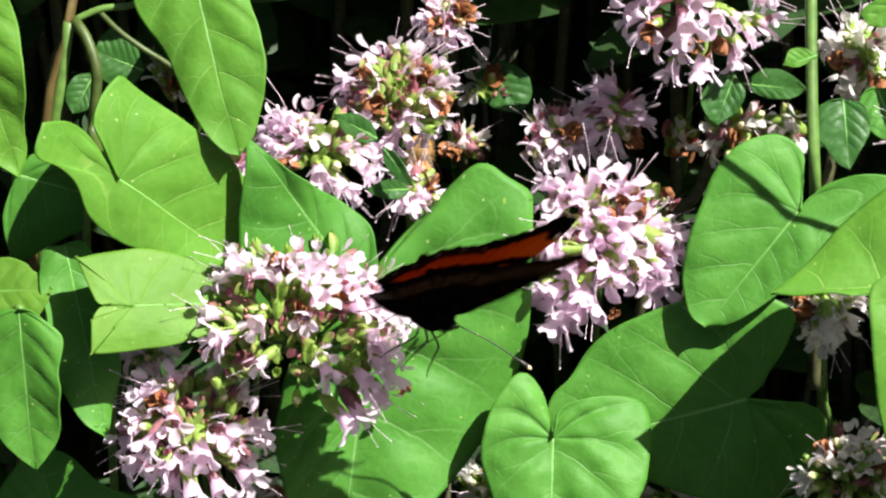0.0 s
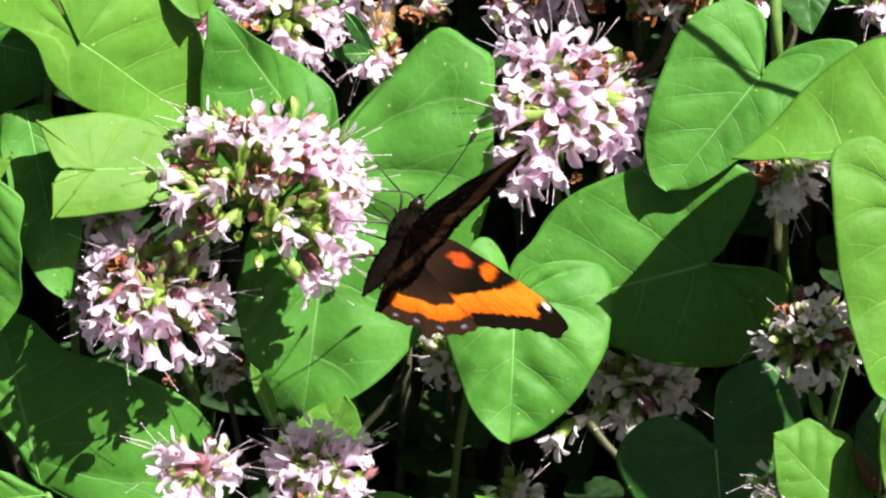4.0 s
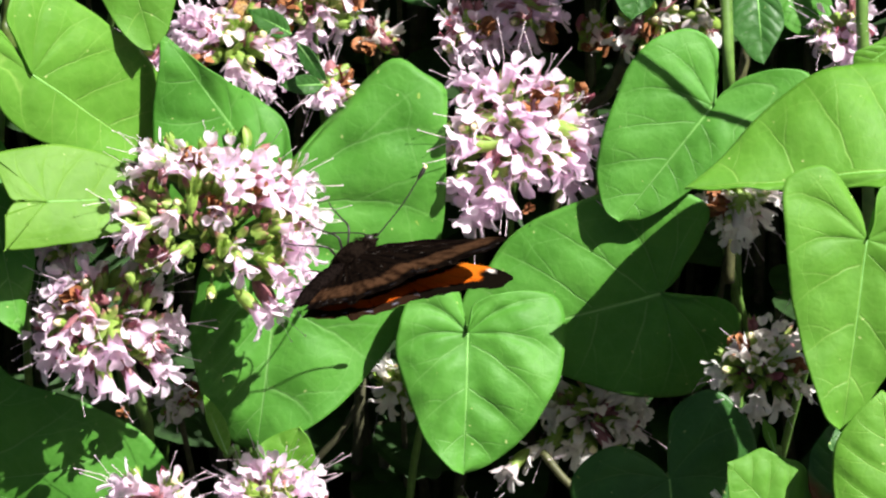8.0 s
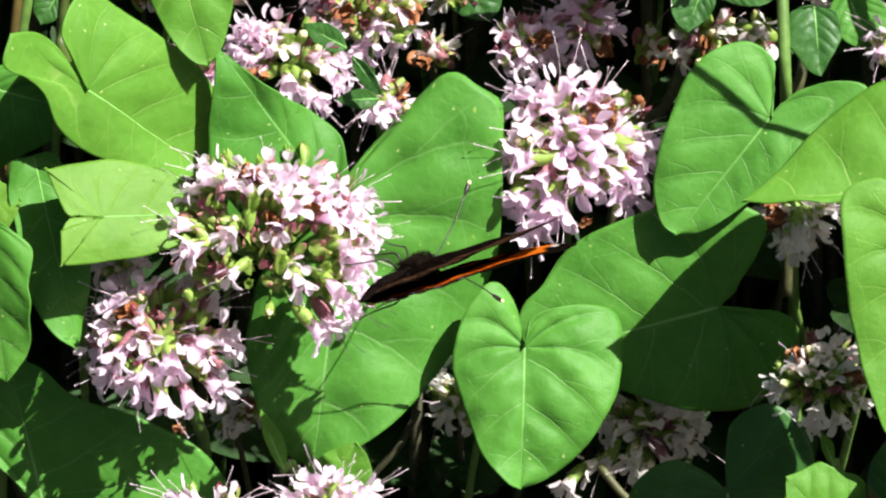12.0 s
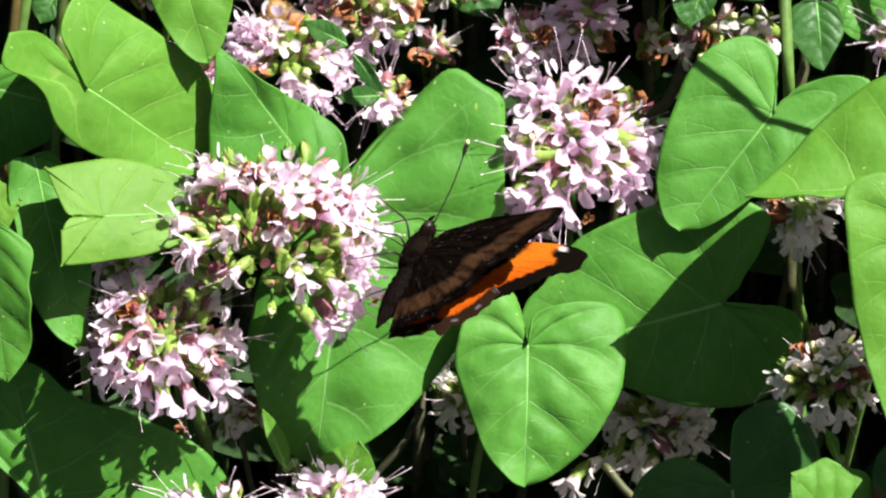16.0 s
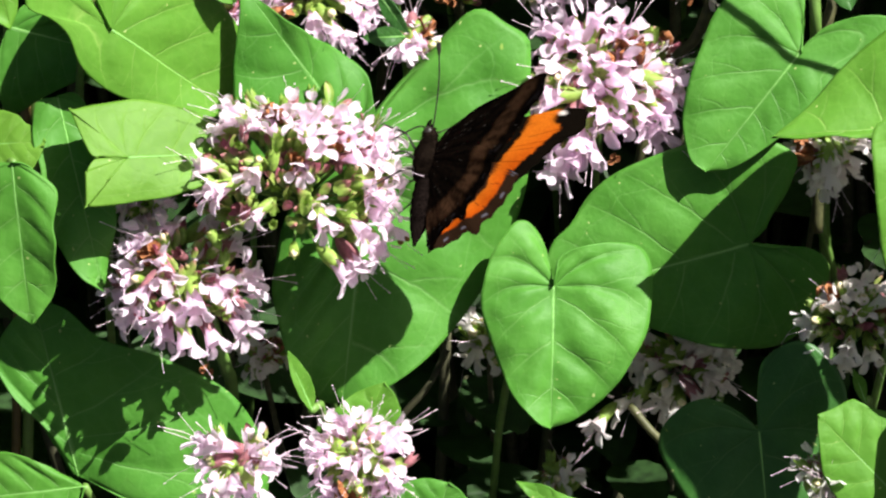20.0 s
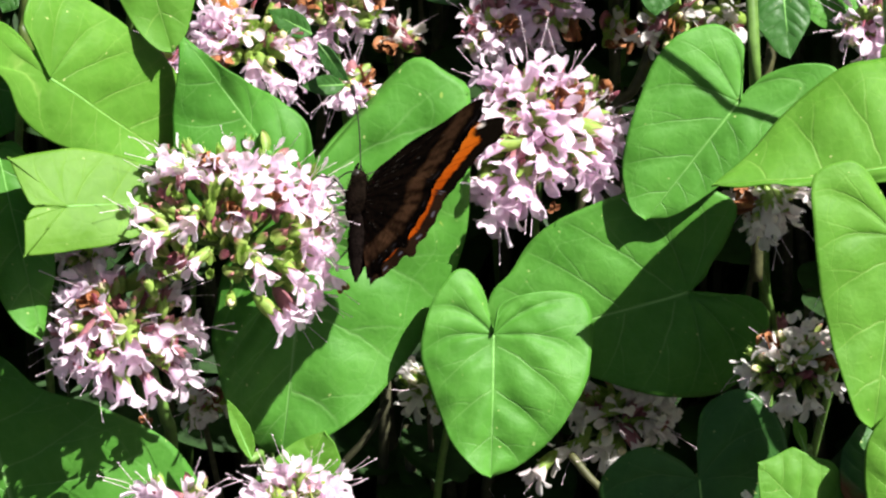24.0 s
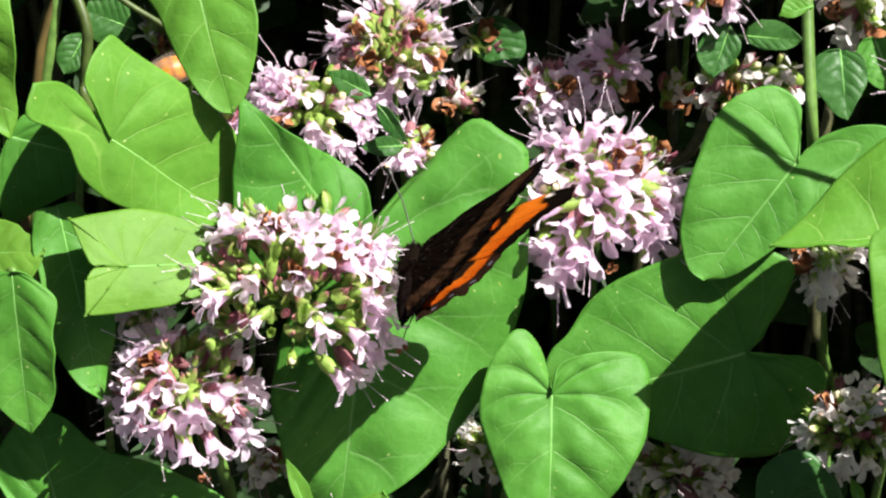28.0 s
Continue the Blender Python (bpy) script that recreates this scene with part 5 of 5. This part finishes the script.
# ---- the bee ----


def bee_band_material():
    m, t, b, out = nodes_of("bee_abdomen")
    tc = t.nodes.new("ShaderNodeTexCoord")
    sep = t.nodes.new("ShaderNodeSeparateXYZ")
    t.links.new(tc.outputs["Object"], sep.inputs[0])
    ring = math_of(t, "PINGPONG", math_of(t, "MULTIPLY", sep.outputs[0], 620.0), 0.5)
    c = ramp(t, ring, ((0.0, (0.26, 0.085, 0.008)), (0.1, (0.36, 0.115, 0.009)), (0.22, (0.52, 0.17, 0.010)), (0.5, (0.58, 0.21, 0.014))))
    n = noise_of(t, 2500.0)
    c = mix_of(t, "MULTIPLY", 0.5, c, ramp(t, n, ((0.3, (0.5, 0.5, 0.5)), (0.7, (1, 1, 1)))))
    t.links.new(c, b.inputs["Base Color"])
    b.inputs["Roughness"].default_value = 0.45
    bump_of(t, n, 0.3, 0.0001, b)
    return m


BEE_BAND = bee_band_material()
BEE_FUR = plain_material("bee_fur", (0.36, 0.22, 0.08), 0.4, 2600.0, 0.85, 0.8, spec=0.1)
BEE_WING = plain_material("bee_wing", (0.34, 0.27, 0.20), 0.3, 1500.0, 0.3, 0.2)
BEE_WING.node_tree.nodes["Principled BSDF"].inputs["Alpha"].default_value = 0.18


def bee():
    """A honey bee: +x ahead, +z up from its back."""
    ob = thing("honey_bee", (0, 0, 0), "golden-brown honey bee with an orange banded abdomen", "bee")
    rng = random.Random(8)
    rows = [(1.9, 0, 0.4, 0.4), (1.6, 0, 1.3, 1.25), (0.7, 0.1, 1.85, 1.75), (-0.5, 0.1, 1.9, 1.8), (-1.4, 0, 1.4, 1.35), (-1.9, -0.1, 0.5, 0.5)]
    v, f = ellipsoid_rows(rows, 14, 0.1, 4)
    parts = [([Vector(q) for q in v], f)]
    hair(parts, rng, 380, -1.7, 1.7, 0.0, 1.75, 0.9)
    v, f = joined(parts)
    put("thorax", mesh_of("thorax", v, f, BEE_FUR), ob, None, "golden furry thorax")
    rows = [(-1.7 - 6.2 * s, -0.2 - 0.9 * s * s, 0.25 + 1.75 * math.sin(math.pi * (0.12 + 0.86 * s)) ** 0.8, 0.25 + 1.65 * math.sin(math.pi * (0.12 + 0.86 * s)) ** 0.8) for s in np.linspace(0, 1, 18)]
    v, f = ellipsoid_rows(rows, 14, 0.02, 6)
    put("abdomen", mesh_of("abdomen", v, f, BEE_BAND), ob, None, "shiny orange-brown banded abdomen")
    rows = [(3.9, -0.4, 0.3, 0.3), (3.5, -0.4, 1.2, 1.1), (2.7, -0.3, 1.4, 1.3), (2.0, -0.2, 0.7, 0.7)]
    v, f = ellipsoid_rows(rows, 12, 0.08, 7)
    head = put("head", mesh_of("head", v, f, FUR), ob)
    for s in (1, -1):
        v, f = tube([p * MM for p in spline([(3.6, s * 0.5, 0.3), (4.6, s * 0.9, 0.9), (5.4, s * 1.5, 0.2)], 10)], 0.00012, 6)
        put("antenna", mesh_of("antenna", v, f, HORN), head)
        for ln, wd, dz in ((8.6, 2.7, 1.9), (6.2, 1.9, 1.6)):
            verts, faces = [], []
            for i in range(13):
                q = i / 12
                w = wd * math.sin(math.pi * (0.05 + 0.9 * q)) ** 0.7 * (0.4 + 0.6 * q)
                x, y = 0.6 - ln * q, s * (0.9 + 0.5 * q)
                verts += [(x * MM, (y - s * w * 0.45) * MM, (dz + 0.3 * q) * MM), (x * MM, (y + s * w * 0.55) * MM, (dz - 0.15) * MM)]
            faces = [(2 * i, 2 * i + 1, 2 * i + 3, 2 * i + 2) for i in range(12)]
            put("wing", mesh_of("wing", verts, faces, BEE_WING), ob, None, "thin brownish see-through wing")
        for x, ax in ((1.2, 1.6), (0.0, 0.1), (-1.2, -2.4)):
            leg = spline([(x, s * 0.9, -1.1), (x + ax * 0.5, s * 2.3, -1.6), (x + ax, s * 2.8, -3.0), (x + ax * 1.3, s * 3.0, -4.0)], 10)
            v, f = tube([p * MM for p in leg], [0.00032 - 0.00018 * i / 9 for i in range(10)], 6)
            put("leg", mesh_of("leg", v, f, FUR), ob)
    return ob


BEE = bee()

# seconds; place across, down, out; heading in the bank's plane (degrees, 0 across, 90 up)
BEE_WAY = [(0, 590, 78, -28, 92), (0.6, 588, 84, -28, 92), (3.5, 586, 84, -28, 94), (5.5, 560, 50, -20, 120), (6.6, 470, 24, -9, 150), (7.3, 426, 26, -13, 165), (9.0, 420, 24, -13, 166),
           (10.0, 418, 20, -13, 160), (11.2, 340, -60, -10, 150), (12.2, 240, -60, -12, 170), (13.6, 300, -60, -10, 150), (14.5, 390, 24, -13, 150), (15.0, 390, 40, -12, 152),
           (15.6, 370, 22, -12, 160), (16.2, 394, -6, -13, 140), (17.5, 360, -60, -8, 130), (20, 300, -70, -12, 150), (24, 330, -50, -12, 120), (24.8, 319, -22, -10, 100),
           (25.2, 300, -10, -12, 140), (25.8, 240, -6, -20, 180), (26.3, 192, -4, -20, 190), (26.7, 160, -10, -20, 196),
           (27.2, 152, 0, -20, 200), (27.4, 135, 6, -20, 200), (27.6, 112, 16, -20, 200), (28, 110, 32, -20, 200)]

# how the two front heads rock: seconds, steps across and down
SWAY_NEAR = [(0, 1.0, 1.3), (0.5, -0.1, -0.8), (1, -2.5, -7.0), (1.5, 0.9, 3.6), (2, 6.2, -3.9), (2.5, 5.1, -0.9), (3, 0.5, -1.8), (3.5, 1.0, 0.0), (5.5, 1.7, 0.6), (6, 0.2, -1.5), (6.5, 1.7, 0.3), (7, 2.6, -0.9), (7.5, 2.7, -0.6), (8, -0.0, 0.0), (8.5, 1.2, -0.6), (9, 1.1, -1.0), (9.5, 3.0, 2.0), (10, 3.5, 4.1), (10.5, 3.1, 4.8), (11, 3.9, 3.1), (11.5, 3.1, 4.3), (12, 3.6, 2.7), (12.5, 3.4, 3.7), (14.5, 1.3, 2.1), (15, 1.2, 5.7), (15.5, 2.0, 4.5), (16, 4.1, 3.6), (16.5, 2.9, 3.7), (17, 1.7, 3.2), (17.5, 2.4, 4.8), (18, 3.4, 1.1), (18.5, -0.6, 3.4), (19, 2.5, 4.1), (19.5, 0.4, 4.0), (20, -0.1, 4.4), (20.5, 2.1, 3.9), (21, 4.0, 0.1), (21.5, 1.6, 0.5), (23.5, -1.5, 6.9), (24, -4.8, 5.0), (24.5, -2.6, 4.2), (25, -3.1, 4.8), (25.5, -3.2, 4.1), (26, -2.9, 3.8), (26.5, -2.4, 3.8), (27, -0.4, 4.2), (27.5, -0.6, 3.8), (28, -1.4, 2.9)]
SWAY_LOW = [(0, 0.0, 0.0), (5.5, -2.8, 0.9), (6, -1.2, 0.0), (6.5, -1.5, 0.7), (7, -0.3, 1.1), (7.5, -0.2, 1.2), (8, 0.0, 0.0), (8.5, -0.7, 0.7), (9, 0.8, 0.4), (9.5, -0.2, 0.3), (10, -1.4, 0.8), (10.5, -0.3, -0.3), (11, -1.1, -0.4), (11.5, -1.9, 0.7), (12, -1.3, 0.5), (12.5, -1.7, -0.1), (14.5, -2.3, 0.7), (15, -2.9, 1.1), (15.5, -5.0, -0.5), (16, -1.3, 0.2), (16.5, -1.1, 0.0), (17, -5.5, -0.6), (17.5, -4.7, -0.5), (18, -2.1, 0.2), (18.5, -4.8, 1.2), (19, -4.3, -1.2), (19.5, -5.0, 0.2), (20, -7.1, -1.3), (20.5, -6.4, -0.5), (21, -0.1, -0.8), (21.5, -4.1, -2.3), (23.5, -3.4, 2.2), (24, -7.2, -1.2), (24.5, -6.3, -1.5), (25, -5.4, -1.1), (25.5, -5.4, -1.6), (26, -5.2, -1.7), (26.5, -6.1, -1.5), (27, -4.2, -0.9), (27.5, -3.1, -1.4), (28, -3.9, -2.4)]


def motions():
    body, left, right = [], [], []
    for t, a, b, w, rx, ry, rz, lift_l, lift_r in FLIGHT:
        r = Vector((rx, ry, rz))
        turn = BASE @ Matrix.Rotation(r.length, 4, r.normalized())
        body.append((t, Matrix.Translation(at(a, b, w)) @ turn))
        left.append((t, lift_l))
        right.append((t, lift_r))
    walk(BUTTERFLY, body)
    for s, rows in ((1, left), (-1, right)):
        for i, wing in enumerate(WINGS[s]):
            hinge = Matrix.Translation((0, s * 1.1 * MM, (0.8 - 0.35 * i) * MM))
            walk(wing, [(t, hinge @ Matrix.Rotation(radians(s * q), 4, "X")) for t, q in rows])

    rows = []
    for t, a, b, w, turn in BEE_WAY:
        ahead = ACROSS * math.cos(radians(turn)) + UP * math.sin(radians(turn))
        side = OUT.cross(ahead)
        rows.append((t, pose_of(ahead, side, OUT, at(a, b, w))))
    walk(BEE, rows)
    for head, (a, b, w), sway in ((HEAD_NEAR, (376, 410, 0), SWAY_NEAR), (HEAD_LOW, (188, 585, -1), SWAY_LOW)):
        walk(head, [(t, Matrix.Translation(at(a + da, b + db, w))) for t, da, db in sway])


motions()
